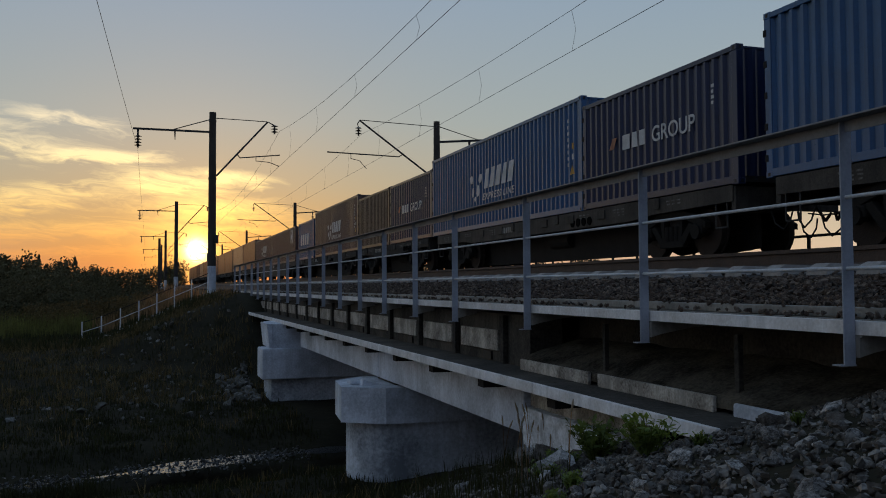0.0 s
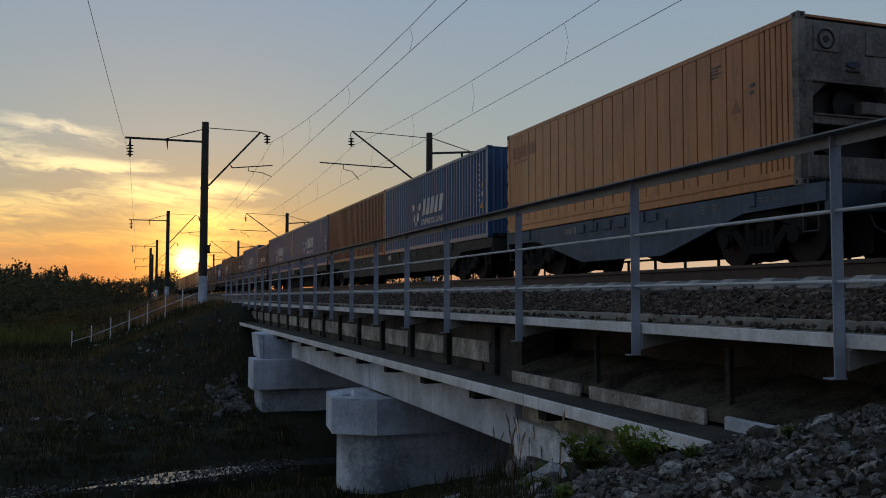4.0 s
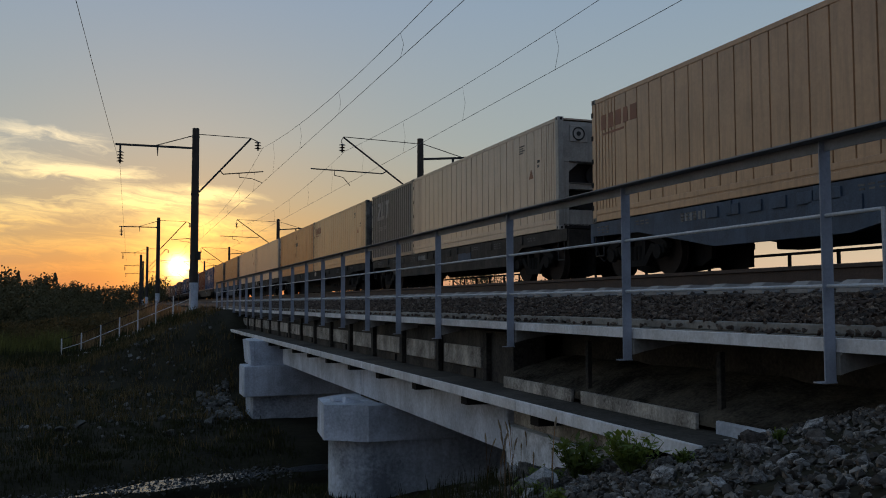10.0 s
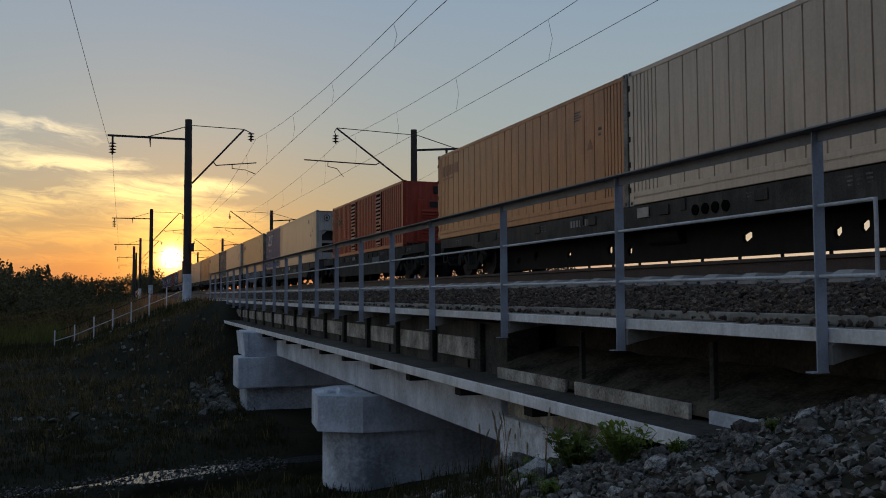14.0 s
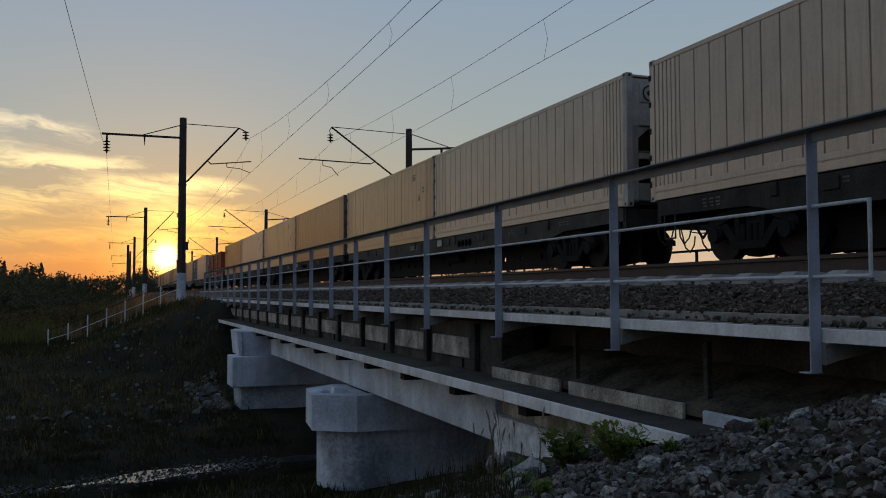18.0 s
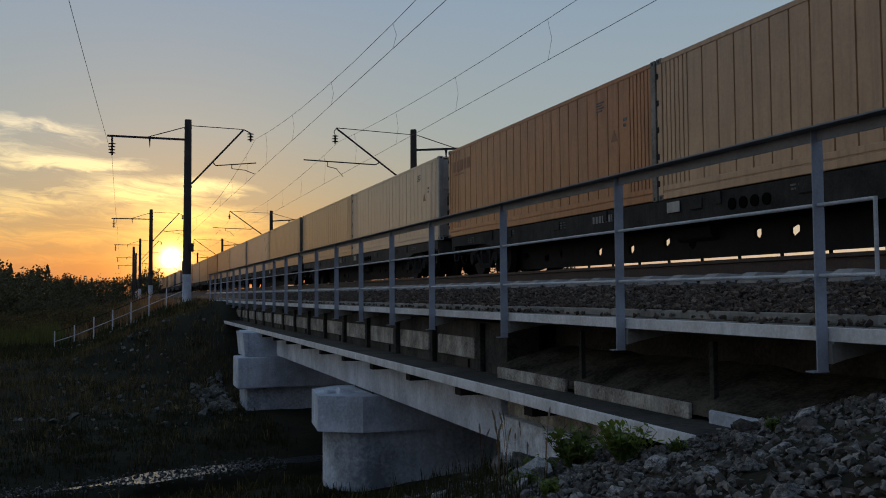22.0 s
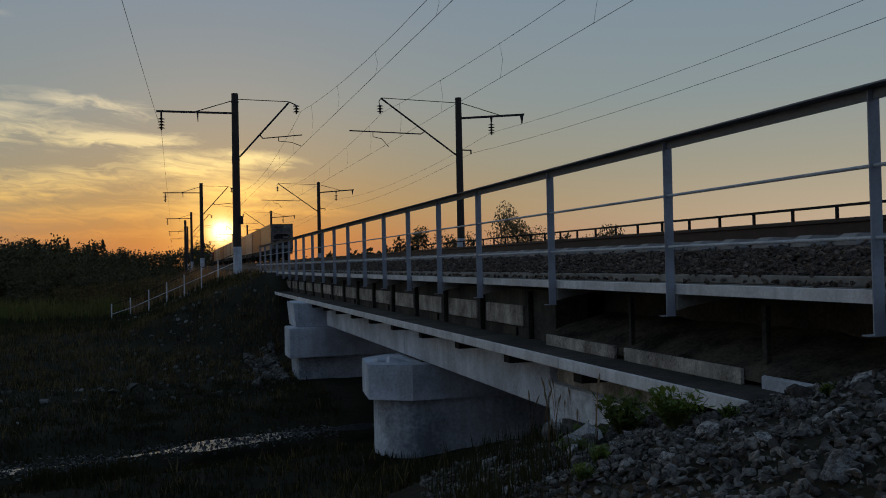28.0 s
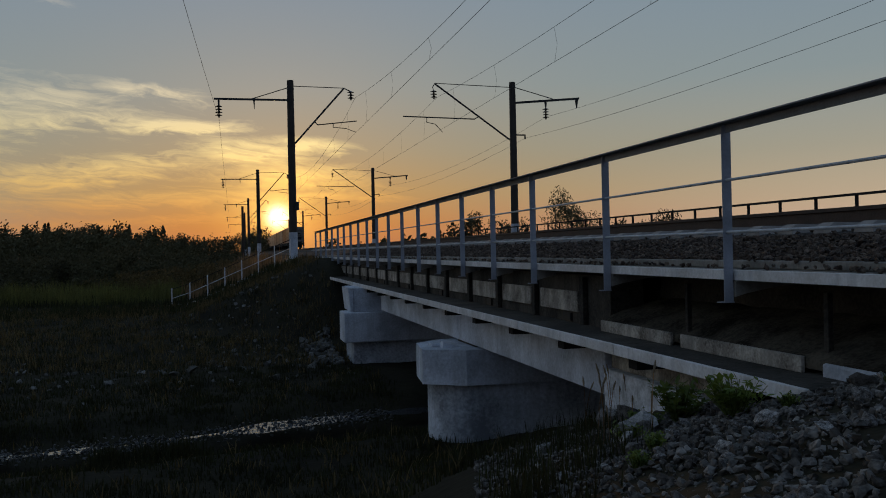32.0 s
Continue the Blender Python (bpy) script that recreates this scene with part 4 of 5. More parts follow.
def slabs(parent, along, z, size, widths, lean, material, label):
    """A maker's word as plain slanting slabs, one for each of its letters."""
    y = along
    for k, wide in enumerate(widths):
        top = 0.72 if k % 2 else 1.0
        inset = wide * (1 - top) / 2
        part("mark", Shape().prism([(y, z), (y - wide, z), (y - wide + inset - lean * size, z + size), (y - inset - lean * size, z + size)], "x", 0.006, 0.0115), material, parent, label)
        y -= wide + 0.24 * size


def blotch_mark(parent, along, z):
    """A mark of five uneven blotches, each with corners of its own."""
    rng = random.Random(9)
    for y, h, wide, tall in ((0.0, 0.0, 0.15, 0.15), (0.82, -0.04, 0.18, 0.15), (0.15, -0.42, 0.11, 0.17), (0.61, -0.42, 0.16, 0.19), (0.36, -0.67, 0.10, 0.09)):
        outline = []
        for i in range(7):
            a, r = i * 2 * math.pi / 7, rng.uniform(0.8, 1.15)
            outline.append((along - y - math.cos(a) * wide * r - 0.1 * math.sin(a) * tall, z + h + math.sin(a) * tall * r))
        part("mark", Shape().prism(outline, "x", 0.006, 0.011), M["letter"], parent, "white blotch of the mark")


def height_of(c):
    return max(v.co.z for o in c.children if o.type == "MESH" for v in o.data.vertices)


def decorate(c, style, length):
    if style == "blotches":
        blotch_mark(c, 7.94, 1.68)
        slabs(c, 6.78, 1.27, 0.61, (0.30, 0.36, 0.36, 0.34, 0.36), 0.28, M["letter"], "white slanting slab of the mark")
        on_side("lettering", letters("EXPRESS LINE", 0.30, M["letter"], 0.25, 1.15), c, 6.93, 0.91, "", 1.25)
        bars(c, 0.80, 2.42, 8, 0.07, 0.09, M["letter"], "pale bars of small print")
        part("sticker", Shape().box(0.006, 0.0115, 0.46, 0.56, 1.62, 1.78), M["amber"], c, "amber sticker")
        part("sticker", Shape().box(0.006, 0.0115, 0.46, 0.56, 1.36, 1.50), M["letter"], c, "pale sticker")
        part("sticker", Shape().prism([(0.42, 0.98), (0.68, 0.98), (0.55, 1.22)], "x", 0.006, 0.0115), M["amber"], c, "amber warning triangle")
    elif style == "group":
        slabs(c, 4.15, 1.22, 0.335, (0.32, 0.25, 0.22), 0.0, M["letter"], "white slab of the mark")
        on_side("lettering", letters("GROUP", 0.47, M["letter"]), c, 2.93, 1.22)
        part("mark", Shape().prism([(4.75, 1.3), (4.55, 1.3), (4.4, 1.55), (4.6, 1.55)], "x", 0.006, 0.0115), M["red_letter"], c, "faded red slanting mark")
        bars(c, 0.8, 2.0, 4, 0.09, 0.06, M["letter"], "pale bars of small print")
    elif style == "faded":
        slabs(c, length - 0.42, 2.12, 0.34, (0.22, 0.24, 0.24, 0.22, 0.26), 0.0, M["red_letter"], "faded red slab of the mark")
        bars(c, length - 0.5, 2.04, 1, 0.9, 0.05, M["red_letter"], "faded dark bar of small print")
    elif style in ("zag", "ghost"):
        pale = M["letter" if style == "zag" else "faint_letter"]
        # three slanting white slabs over a line of small print
        for k, slab in enumerate(([(0, 0.75), (-0.5, 0.75), (-0.5, 0.60), (-0.14, 0.14), (-0.42, 0.14), (-0.40, 0), (0.12, 0), (0.12, 0.14), (-0.26, 0.60), (0, 0.60)],
                                  [(-0.05, 0.75), (-0.22, 0.75), (-0.05, 0.15), (-0.3, 0.15), (-0.3, 0), (0.16, 0)], [(0.05, 0.75), (-0.5, 0.75), (-0.5, 0.6), (-0.32, 0.6), (-0.2, 0), (0.0, 0), (-0.12, 0.6), (0.05, 0.6)])):
            part("mark", Shape().prism([(length - 1.0 - 0.62 * k + y, 1.74 + z) for y, z in slab], "x", 0.006, 0.0115), pale, c, "large pale slanting slab of the mark")
        if style == "zag":
            part("mark", Shape().prism([(length - 1.50, 2.49), (length - 1.92, 2.49), (length - 1.78, 2.27), (length - 1.40, 2.27)], "x", 0.012, 0.0135), M["red_box"], c, "red piece of the mark")
        on_side("lettering", letters("LOGISTIC", 0.22, pale, 0, 1.3), c, length - 1.1, 1.28)
    elif style == "aitch":
        part("mark", Shape().prism([(1.3, 1.4), (1.6, 1.4), (1.6, 1.7), (1.9, 1.7), (1.9, 1.4), (2.2, 1.4), (2.2, 2.4), (1.9, 2.4), (1.9, 2.0), (1.6, 2.0), (1.6, 2.4), (1.3, 2.4)], "x", 0.006, 0.0115), M["letter"], c, "white slab mark")
    elif style == "blocks":
        for k in range(4):
            part("mark", Shape().prism([(length - 0.9 - 0.85 * k, 1.0), (length - 1.5 - 0.85 * k, 1.0), (length - 1.65 - 0.85 * k, 1.75), (length - 1.05 - 0.85 * k, 1.75)], "x", 0.006, 0.0115), M["letter"], c, "pale slanting block of the mark")
    elif style == "louvres":
        for y in (3.05, 7.4):
            part("louvre_door", Shape().box(-0.02, 0.05, y, y + 0.78, 0.18, height_of(c) - 0.12, 0.01), M["red_box"], c)
            # black strips paint the shade in the gaps beside the door
            part("door_gap", Shape().box(-0.004, 0.05, y - 0.07, y - 0.004, 0.18, height_of(c) - 0.12), M["void"], c)
            part("door_gap", Shape().box(-0.004, 0.05, y + 0.784, y + 0.85, 0.18, height_of(c) - 0.12), M["void"], c)
            for z0, z1 in ((0.24, 1.08), (1.32, 2.40)):
                part("louvre_back", Shape().box(-0.024, -0.0202, y + 0.06, y + 0.72, z0, z1), M["void"], c, "black plate painting the shade behind the louvre slats")
            slat = kept("louvre_slat", lambda: Shape().prism([(-0.0242, 0.045), (-0.050, -0.035), (-0.046, -0.045), (-0.0242, -0.015)], "y", 0.06, 0.72).mesh("slat", M["red_box"]))
            for i in range(13):
                if i not in (5, 6):
                    part("slat", slat, None, c, at=pose(0, y, 0.31 + 0.16 * i))
            part("latch", Shape().box(-0.06, -0.02, y + 0.3, y + 0.62, 1.15, 1.24, 0.01), M["dark_steel"], c)
        grille = Shape().box(0.6, 1.85, 0.0, 0.04, 0.2, 1.85, 0.02)
        part("end_panel", grille, M["red_box"], c)
        slat = Shape().prism([(0.0, 0), (-0.06, -0.04), (-0.06, -0.01), (0.0, 0.05)], "x", 0.78, 1.68).mesh("slat", M["red_box"])
        for i in range(9):
            part("slat", slat, None, c, at=pose(0, 0, 0.45 + 0.12 * i))
        part("exhaust_port", Shape().box(1.1, 1.45, -0.012, 0.05, 1.55, 1.78, 0.004), M["black"], c)
        # thin black plate standing for the smoke stain high on the end wall
        part("vent", Shape().box(1.3, 1.9, -0.005, 0.06, 2.1, 2.4, 0.004), M["black"], c)
        for y, z, tall in ((11.75, 1.30, 0.75), (11.35, 1.42, 0.62), (10.95, 1.55, 0.40), (10.55, 1.55, 0.40)):
            part("mark", Shape().box(0.006, 0.0115, y - 0.09, y, z, z + tall), M["black_letter"], c, "black painted stroke of the mark")
        for y, lean in ((10.86, 0.26), (10.46, 0.24)):
            part("mark", Shape().prism([(y, 1.72), (y - 0.1, 1.72), (y - lean - 0.08, 1.97), (y - lean, 1.97)], "x", 0.006, 0.0115).prism([(y, 1.75), (y - 0.1, 1.75), (y - lean - 0.06, 1.53), (y - lean + 0.04, 1.53)], "x", 0.0062, 0.0117), M["black_letter"], c, "black painted stroke of the mark")
        part("mark", Shape().box(0.006, 0.0115, 10.9, 11.75, 2.13, 2.19), M["black_letter"], c, "black painted stroke of the mark")
    elif style == "tee":
        part("mark", Shape().box(0.006, 0.0115, 5.35, 6.05, 1.83, 2.05).box(0.006, 0.0115, 5.63, 5.77, 1.10, 1.83), M["dark_letter"], c, "dark T-shaped mark")
        for y, z in ((6.4, 1.97), (5.87, 2.42), (6.24, 1.3)):
            pts = []
            for i in range(10):
                r = 0.21 if i % 2 == 0 else 0.09
                pts.append((y + r * math.sin(i * math.pi / 5), z + r * math.cos(i * math.pi / 5)))
            part("star", Shape().prism(pts, "x", 0.006, 0.0115), M["red_letter"], c, "faded brown star")
    if style in ("plain", "faded", "sign"):
        part("sticker", Shape().prism([(1.5, 1.5), (1.78, 1.5), (1.64, 1.76)], "x", 0.006, 0.0115), M["red_letter"], c, "faded warning triangle")
        bars(c, 1.25, 1.95, 2, 0.14, 0.07, M["dim_letter"], "dim bars of small print")
        bars(c, 2.4, 2.5, 4, 0.34, 0.035, M["dim_letter"], "dim bars of small print")


def wagon(rear, front, paint, deep, label):
    """A flat wagon between two couplers. Its space: y ahead from its rear coupler, z up from the rail."""
    length = front - rear
    w = thing("flat_wagon", label, "wagon", group="wagons of the train")
    mat = M[paint]
    h = DECK - RAIL_Z[1]
    mid, a = length / 2, 0.55
    rise, flat = (2.05, 4.65) if length < 16 else (2.7, 3.7)
    sill = [(a, h), (a, h - 0.30), (a + rise, h - 0.34), (a + flat, h - deep), (length - a - flat, h - deep), (length - a - rise, h - 0.34), (length - a, h - 0.30), (length - a, h)]
    for x in (0.02, WIDE - 0.12):
        part("side_sill", Shape().prism(sill, "x", x, x + 0.1), mat, w)
    for y in [a + 0.05] + [a + 0.6 + (length - 2 * a - 1.2) * i / 6 for i in range(7)] + [length - a - 0.2]:
        part("cross_member", Shape().box(0.12, WIDE - 0.12, y, y + 0.16, h - 0.30, h - 0.03), M["black_sill"], w)
    part("centre_sill", Shape().box(WIDE / 2 - 0.22, WIDE / 2 + 0.22, a, length - a, h - 0.45, h - 0.08), M["black_sill"], w)
    for y in [a + 4.8 + (length - 2 * a - 9.6) * i / 5 for i in range(6)]:
        part("lashing_plate", Shape().box(-0.012, 0.02, y, y + 0.34, h - 0.27, h - 0.07, 0.006), mat, w)
    for y in (3.75, length - 4.6):
        part("brake_lever", Shape().prism([(y, 0.12), (y + 0.5, 0.09), (y + 0.85, 0.2), (y + 0.85, h - 0.3), (y, h - 0.3)], "x", WIDE / 2 + 0.1, WIDE / 2 + 0.18), M["dark_steel"], w)
    if deep > 0.6:
        at, reach = (3.15, 1.0) if length > 22 else (2.3, 0.62)
        for y, s in ((at, 1), (length - at, -1)) if length > 22 or length < 16 else ():
            gear = [(1.3 * reach, 0.06), (1.75 * reach, 0.09), (1.9 * reach, 0.2), (2.5 * reach, 0.16), (3.0 * reach, 0.3), (3.1 * reach, h - 0.5), (1.3 * reach, h - 0.4)]
            part("brake_gear", Shape().prism([(y + s * u, v) for u, v in gear], "x", WIDE / 2 - 0.5, WIDE / 2 - 0.4), M["dark_steel"], w)
        part("data_plate", Shape().box(-0.012, 0.02, length * 0.36, length * 0.36 + 1.1, h - 0.52, h - 0.24, 0.006), M["blue_sill"], w, "faded blue data plate")
    if deep < 0.6:
        # brake gear and pipes hung between the bogies, with gaps of light
        top, foot = h - 0.38, 0.105
        rng = random.Random(int(rear * 10))
        y, end, x0, x1 = 3.8, length - 3.8, WIDE / 2 - 0.5, WIDE / 2 - 0.42
        while y < end:
            to = min(end, y + rng.uniform(0.35, 1.3))
            part("brake_plate", Shape().box(x0, x1, y, to, foot, top), M["dark_steel"], w)
            wide = 0.0 if rear > 300 or rng.random() < 0.3 else min(rng.uniform(0.14, 0.28), end - to)
            if wide > 0.05:
                low = rng.uniform(0.26, 0.38)
                high = low + rng.uniform(0.17, 0.25)
                tip = to + wide * rng.uniform(0.3, 0.7)
                part("brake_lever", Shape().prism([(to, foot), (to, low + 0.10), (tip, low), (to + wide, low + 0.08), (to + wide, foot)], "x", x0, x1), M["dark_steel"], w)
                part("hanger", Shape().prism([(to, top), (to, high - 0.03), (to + wide * 0.3, high + 0.02), (to + wide, high - 0.05), (to + wide, top)], "x", x0, x1), M["dark_steel"], w)
            y = to + wide + 0.004
        part("web_plate", Shape().box(WIDE / 2 - 0.3, WIDE / 2 + 0.3, 3.6, length - 3.6, h - 0.60, h - 0.4), M["black_sill"], w)
        # black discs paint the shade of holes through the sill
        for i in range(4):
            part("web_hole", Shape().rod((-0.004, mid - 3.2 + 0.3 * i, h - 0.27), (0.021, mid - 3.2 + 0.3 * i, h - 0.27), 0.105, None, 16), M["void"], w)
    digits = Shape()
    for i in range(8):
        digits.box(0.014, 0.0195, mid + 2.6 - 0.14 * i, mid + 2.685 - 0.14 * i, h - 0.26, h - 0.10)
    tagged(part("small_print", digits, M["faint_letter"], w), "pale bars of wagon markings", kind="stuff")
    # dim stencilled lines and small plates along the sill
    for k, at in enumerate((0.12, 0.24, 0.33, 0.66, 0.78, 0.90)):
        stencil, y = Shape(), length * at
        for i in range(2 + k % 2):
            for q in range(3):
                stencil.box(0.014, 0.0195, y + 0.19 * q, y + 0.19 * q + 0.13 - 0.02 * i, h - 0.125 - 0.065 * i, h - 0.095 - 0.065 * i)
        tagged(part("small_print", stencil, M["dim_letter"], w), "dim bars of wagon markings", kind="stuff")
    if length > 20:
        part("data_plate", Shape().box(-0.022, -0.004, length * 0.47, length * 0.47 + 0.42, h - 0.27, h - 0.06, 0.006), M["pale_unit"], w, "pale blank data plate")
    for at in (0.16, 0.42, 0.58, 0.84):
        part("stake_pocket", Shape().box(-0.02, 0.02, length * at, length * at + 0.16, h - 0.24, h - 0.005, 0.008), mat, w)
    part("brake_cylinder", Shape().rod((0.7, mid - 1.0, h - 0.62), (0.7, mid + 0.2, h - 0.62), 0.2, None, 12).box(1.3, 1.9, mid + 0.6, mid + 1.5, h - 0.85, h - 0.35, 0.03), M["dark_steel"], w)
    for y in (0, length):
        s = -1 if y else 1
        part("coupler", Shape().box(WIDE / 2 - 0.14, WIDE / 2 + 0.14, min(y, y + s * 0.9), max(y, y + s * 0.9), 0.88, 1.16, 0.03).path([(WIDE / 2 + 0.5, y + s * 0.5, 1.1), (WIDE / 2 + 0.5, y + s * 0.1, 0.6), (WIDE / 2 + 0.55, y, 0.75)], 0.03), M["dark_steel"], w)
        part("buffer_beam", Shape().box(0.05, WIDE - 0.05, min(y + s * 0.5, y + s * 0.62), max(y + s * 0.5, y + s * 0.62), h - 0.45, h - 0.02), mat, w)
        part("step", Shape().path([(0.05, y + s * 0.75, h - 0.3), (0.05, y + s * 0.75, 0.5), (0.05, y + s * 1.1, 0.5), (0.05, y + s * 1.1, h - 0.3)], 0.018), M["iron"], w)
        for q, low in ((0.28, 0.30), (-0.36, 0.44)):
            part("brake_hose", Shape().path([(WIDE / 2 + q, y + s * 0.62, 0.98), (WIDE / 2 + q, y + s * 0.42, low + 0.12), (WIDE / 2 + q * 0.95, y + s * 0.22, low), (WIDE / 2 + q * 0.9, y + s * 0.06, low + 0.16), (WIDE / 2 + q * 0.85, y + s * 0.01, low + 0.34)], 0.017, 6), M["black"], w)
        part("hand_rail", Shape().path([(WIDE - 0.1, y + s * 0.45, h - 0.5), (WIDE - 0.1, y + s * 0.05, h - 0.5), (WIDE - 0.8, y + s * 0.05, h - 0.56), (WIDE - 0.8, y + s * 0.45, h - 0.5)], 0.015), M["iron"], w)
        bogie(w, y + s * (3.15 if length > 22 else 2.75 if length > 16 else 2.3))
    ride(w, rear, SIDE, RAIL_Z[1])
    return w


def bogie(w, y):
    b = part("bogie", kept("bolster", lambda: Shape().box(0.25, WIDE - 0.25, -0.25, 0.25, 0.5, 0.85, 0.03).rod((WIDE / 2, 0, 0.8), (WIDE / 2, 0, 1.15), 0.3, None, 12).mesh("bogie", M["dark_steel"])), None, w, at=pose(0, y, 0))

    def frame_mesh():
        """A cast side frame: top chord, sloping arms, spring pocket and axle boxes, with windows between."""
        s = Shape().prism([(-1.2, 0.66), (-0.95, 0.78), (-0.4, 0.95), (0.4, 0.95), (0.95, 0.78), (1.2, 0.66), (1.2, 0.54), (0.9, 0.62), (0.4, 0.79), (-0.4, 0.79), (-0.9, 0.62), (-1.2, 0.54)], "x", 0.0, 0.14)
        s.prism([(-0.42, 0.34), (0.42, 0.34), (0.42, 0.2), (-0.42, 0.2)], "x", 0.0, 0.16)
        for q in (-1, 1):
            s.prism([(q * 0.78, 0.64), (q * 0.62, 0.68), (q * 0.30, 0.34), (q * 0.42, 0.22)], "x", 0.01, 0.13)
            s.prism([(q * 0.40, 0.80), (q * 0.28, 0.80), (q * 0.24, 0.34), (q * 0.36, 0.34)], "x", 0.01, 0.13)
            s.rod((-0.06, q * 0.925, 0.48), (0.05, q * 0.925, 0.48), 0.15, None, 12)
            s.box(-0.02, 0.12, q * 0.925 - 0.2, q * 0.925 + 0.2, 0.44, 0.64, 0.03)
        for i in range(3):
            s.rod((0.05, -0.17 + 0.17 * i, 0.34), (0.05, -0.17 + 0.17 * i, 0.64), 0.07, None, 8)
        return s.mesh("side_frame", M["dust"])
    rigging = [(-1.5, 0.16), (-1.2, 0.11), (-1.0, 0.10), (-0.45, 0.06), (-0.42, 0.16), (-0.1, 0.16), (-0.05, 0.05), (0.4, 0.07), (0.48, 0.14), (1.0, 0.10), (1.2, 0.12), (1.5, 0.2), (1.5, 0.86), (-1.5, 0.86)]
    part("brake_rigging", kept("rigging", lambda: Shape().prism(rigging, "x", WIDE / 2 - 0.1, WIDE / 2 - 0.02).mesh("brake_rigging", M["dark_steel"])), None, b)
    for x in (0.12, WIDE - 0.26):
        part("side_frame", kept("side_frame", frame_mesh), None, b, at=pose(x, 0, 0))

    def wheel_mesh():
        s = Shape()
        for x, k in ((WIDE / 2 - 0.80, 1), (WIDE / 2 + 0.80, -1)):
            s.rod((x - 0.065, 0, 0), (x + 0.065, 0, 0), 0.475, 0.465, 26)
            s.rod((x + k * 0.065, 0, 0), (x + k * 0.095, 0, 0), 0.50, 0.50, 26)
        return s.rod((0.2, 0, 0), (WIDE - 0.2, 0, 0), 0.085, None, 10).mesh("wheelset", M["rust"])
    for q in (-0.925, 0.925):
        part("wheelset", kept("wheelset", wheel_mesh), None, b, at=pose(0, q, 0.475))


# each container: kind, feet, height, paint, style, metres ahead of the rear end, label
HIGH, LOW = 2.896, 2.591
CARGO = []


def pair(base, paints, styles):
    for k, (paint, style) in enumerate(zip(paints, styles)):
        CARGO.append(("reefer", FOOT40, HIGH, paint, style, base + k * 12.25))
    return (base - 0.34, base + 24.44 + 0.34)


WAGONS = []
for base, paint, paints, styles in (
        (0.0, "black_sill", ("cream_box", "tan_box"), ("plain", "faded")), (25.38, "grey_sill", ("white_box", "cream_box"), ("sign", "none")), (50.7, "black_sill", ("cream_box", "white_box"), ("none", "plain")),
        (76.01, "grey_sill", ("white_box", "cream_box"), ("none", "plain")), (101.11, "black_sill", ("tan_box", "cream_box"), ("none", "plain")), (126.15, "grey_sill", ("white_box", "tan_box"), ("sign", "faded")),
        (224.15, "black_sill", ("cream_box", "tan_box"), ("faded", "tee")), (249.52, "grey_sill", ("white_box", "white_box"), ("none", "plain"))):
    WAGONS.append((*pair(base, paints, styles), paint, 0.52))
CARGO += [("box", FOOT40, LOW, "red_box", "louvres", 154.67), ("reefer", FOOT40, HIGH, "white_box", "sign", 170.96), ("box", FOOT20, HIGH, "blue_box", "zag", 183.2),
          ("reefer", FOOT40, HIGH, "cream_box", "faded", 190.91), ("reefer", FOOT40, HIGH, "white_box", "sign", 204.84), ("box", FOOT20, HIGH, "grey_box", "ghost", 217.07),
          ("reefer", FOOT40, HIGH, "tan_box", "none", 275.46), ("reefer", FOOT40, HIGH, "tan_box", "faded", 289.78), ("box", FOOT40, HIGH, "blue_box", "blotches", 303.5), ("box", FOOT40, HIGH, "brown_box", "none", 315.75),
          ("box", FOOT40, HIGH, "blue_box", "blotches", 328.33), ("box", FOOT40, HIGH, "blue_box", "blotches", 340.58), ("box", FOOT20, LOW, "navy_box", "group", 353.54), ("box", FOOT40, HIGH, "blue_box", "blotches", 359.66),
          ("box", FOOT20, LOW, "navy_box", "group", 371.95), ("box", FOOT20, LOW, "dark_box", "none", 378.2), ("box", FOOT40, HIGH, "plum_box", "blotches", 384.45), ("box", FOOT20, LOW, "blue_box", "blocks", 397.3),
          ("box", FOOT40, LOW, "plum_box", "aitch", 404.9), ("box", FOOT40, LOW, "plum_box", "blotches", 417.2)]
WAGONS += [(151.5, 169.6, "black_sill", 0.97), (169.7, 190.0, "grey_sill", 0.80), (190.1, 203.8, "blue_sill", 0.80), (203.9, 223.6, "grey_sill", 0.80),
           (274.7, 288.6, "blue_sill", 0.98), (288.7, 302.6, "blue_sill", 0.98), (302.7, 328.0, "grey_sill", 0.86), (328.1, 353.1, "grey_sill", 0.52), (353.2, 371.85, "grey_sill", 0.42),
           (371.9, 384.35, "black_sill", 0.52), (384.4, 404.0, "black_sill", 0.52), (404.1, 429.8, "grey_sill", 0.98)]
for i in range(6):
    WAGONS.append((*pair(430.4 + i * 25.3, ("tan_box" if i % 2 else "brown_box", "tan_box" if i % 3 else "cream_box"), ("none", "none")), "black_sill", 0.52))

COLOUR = dict(white_box="white", cream_box="cream", tan_box="weathered tan", blue_box="blue", navy_box="dark navy", brown_box="rusty brown", red_box="red", grey_box="dark grey", plum_box="dusky purple-brown", dark_box="nearly black brown")
for kind, length, height, paint, style, ahead in CARGO:
    text = COLOUR[paint] + (" refrigerated container with flat ribs on a flat wagon" if kind == "reefer" else " corrugated steel container riding on a flat wagon")
    box = container(kind, length, height, paint, text, ahead)
    decorate(box, style, length)
for rear, front, paint, deep in WAGONS:
    wagon(rear, front, paint, deep, dict(black_sill="black", grey_sill="grimy grey", blue_sill="faded blue")[paint] + " steel flat wagon carrying containers on the rails")


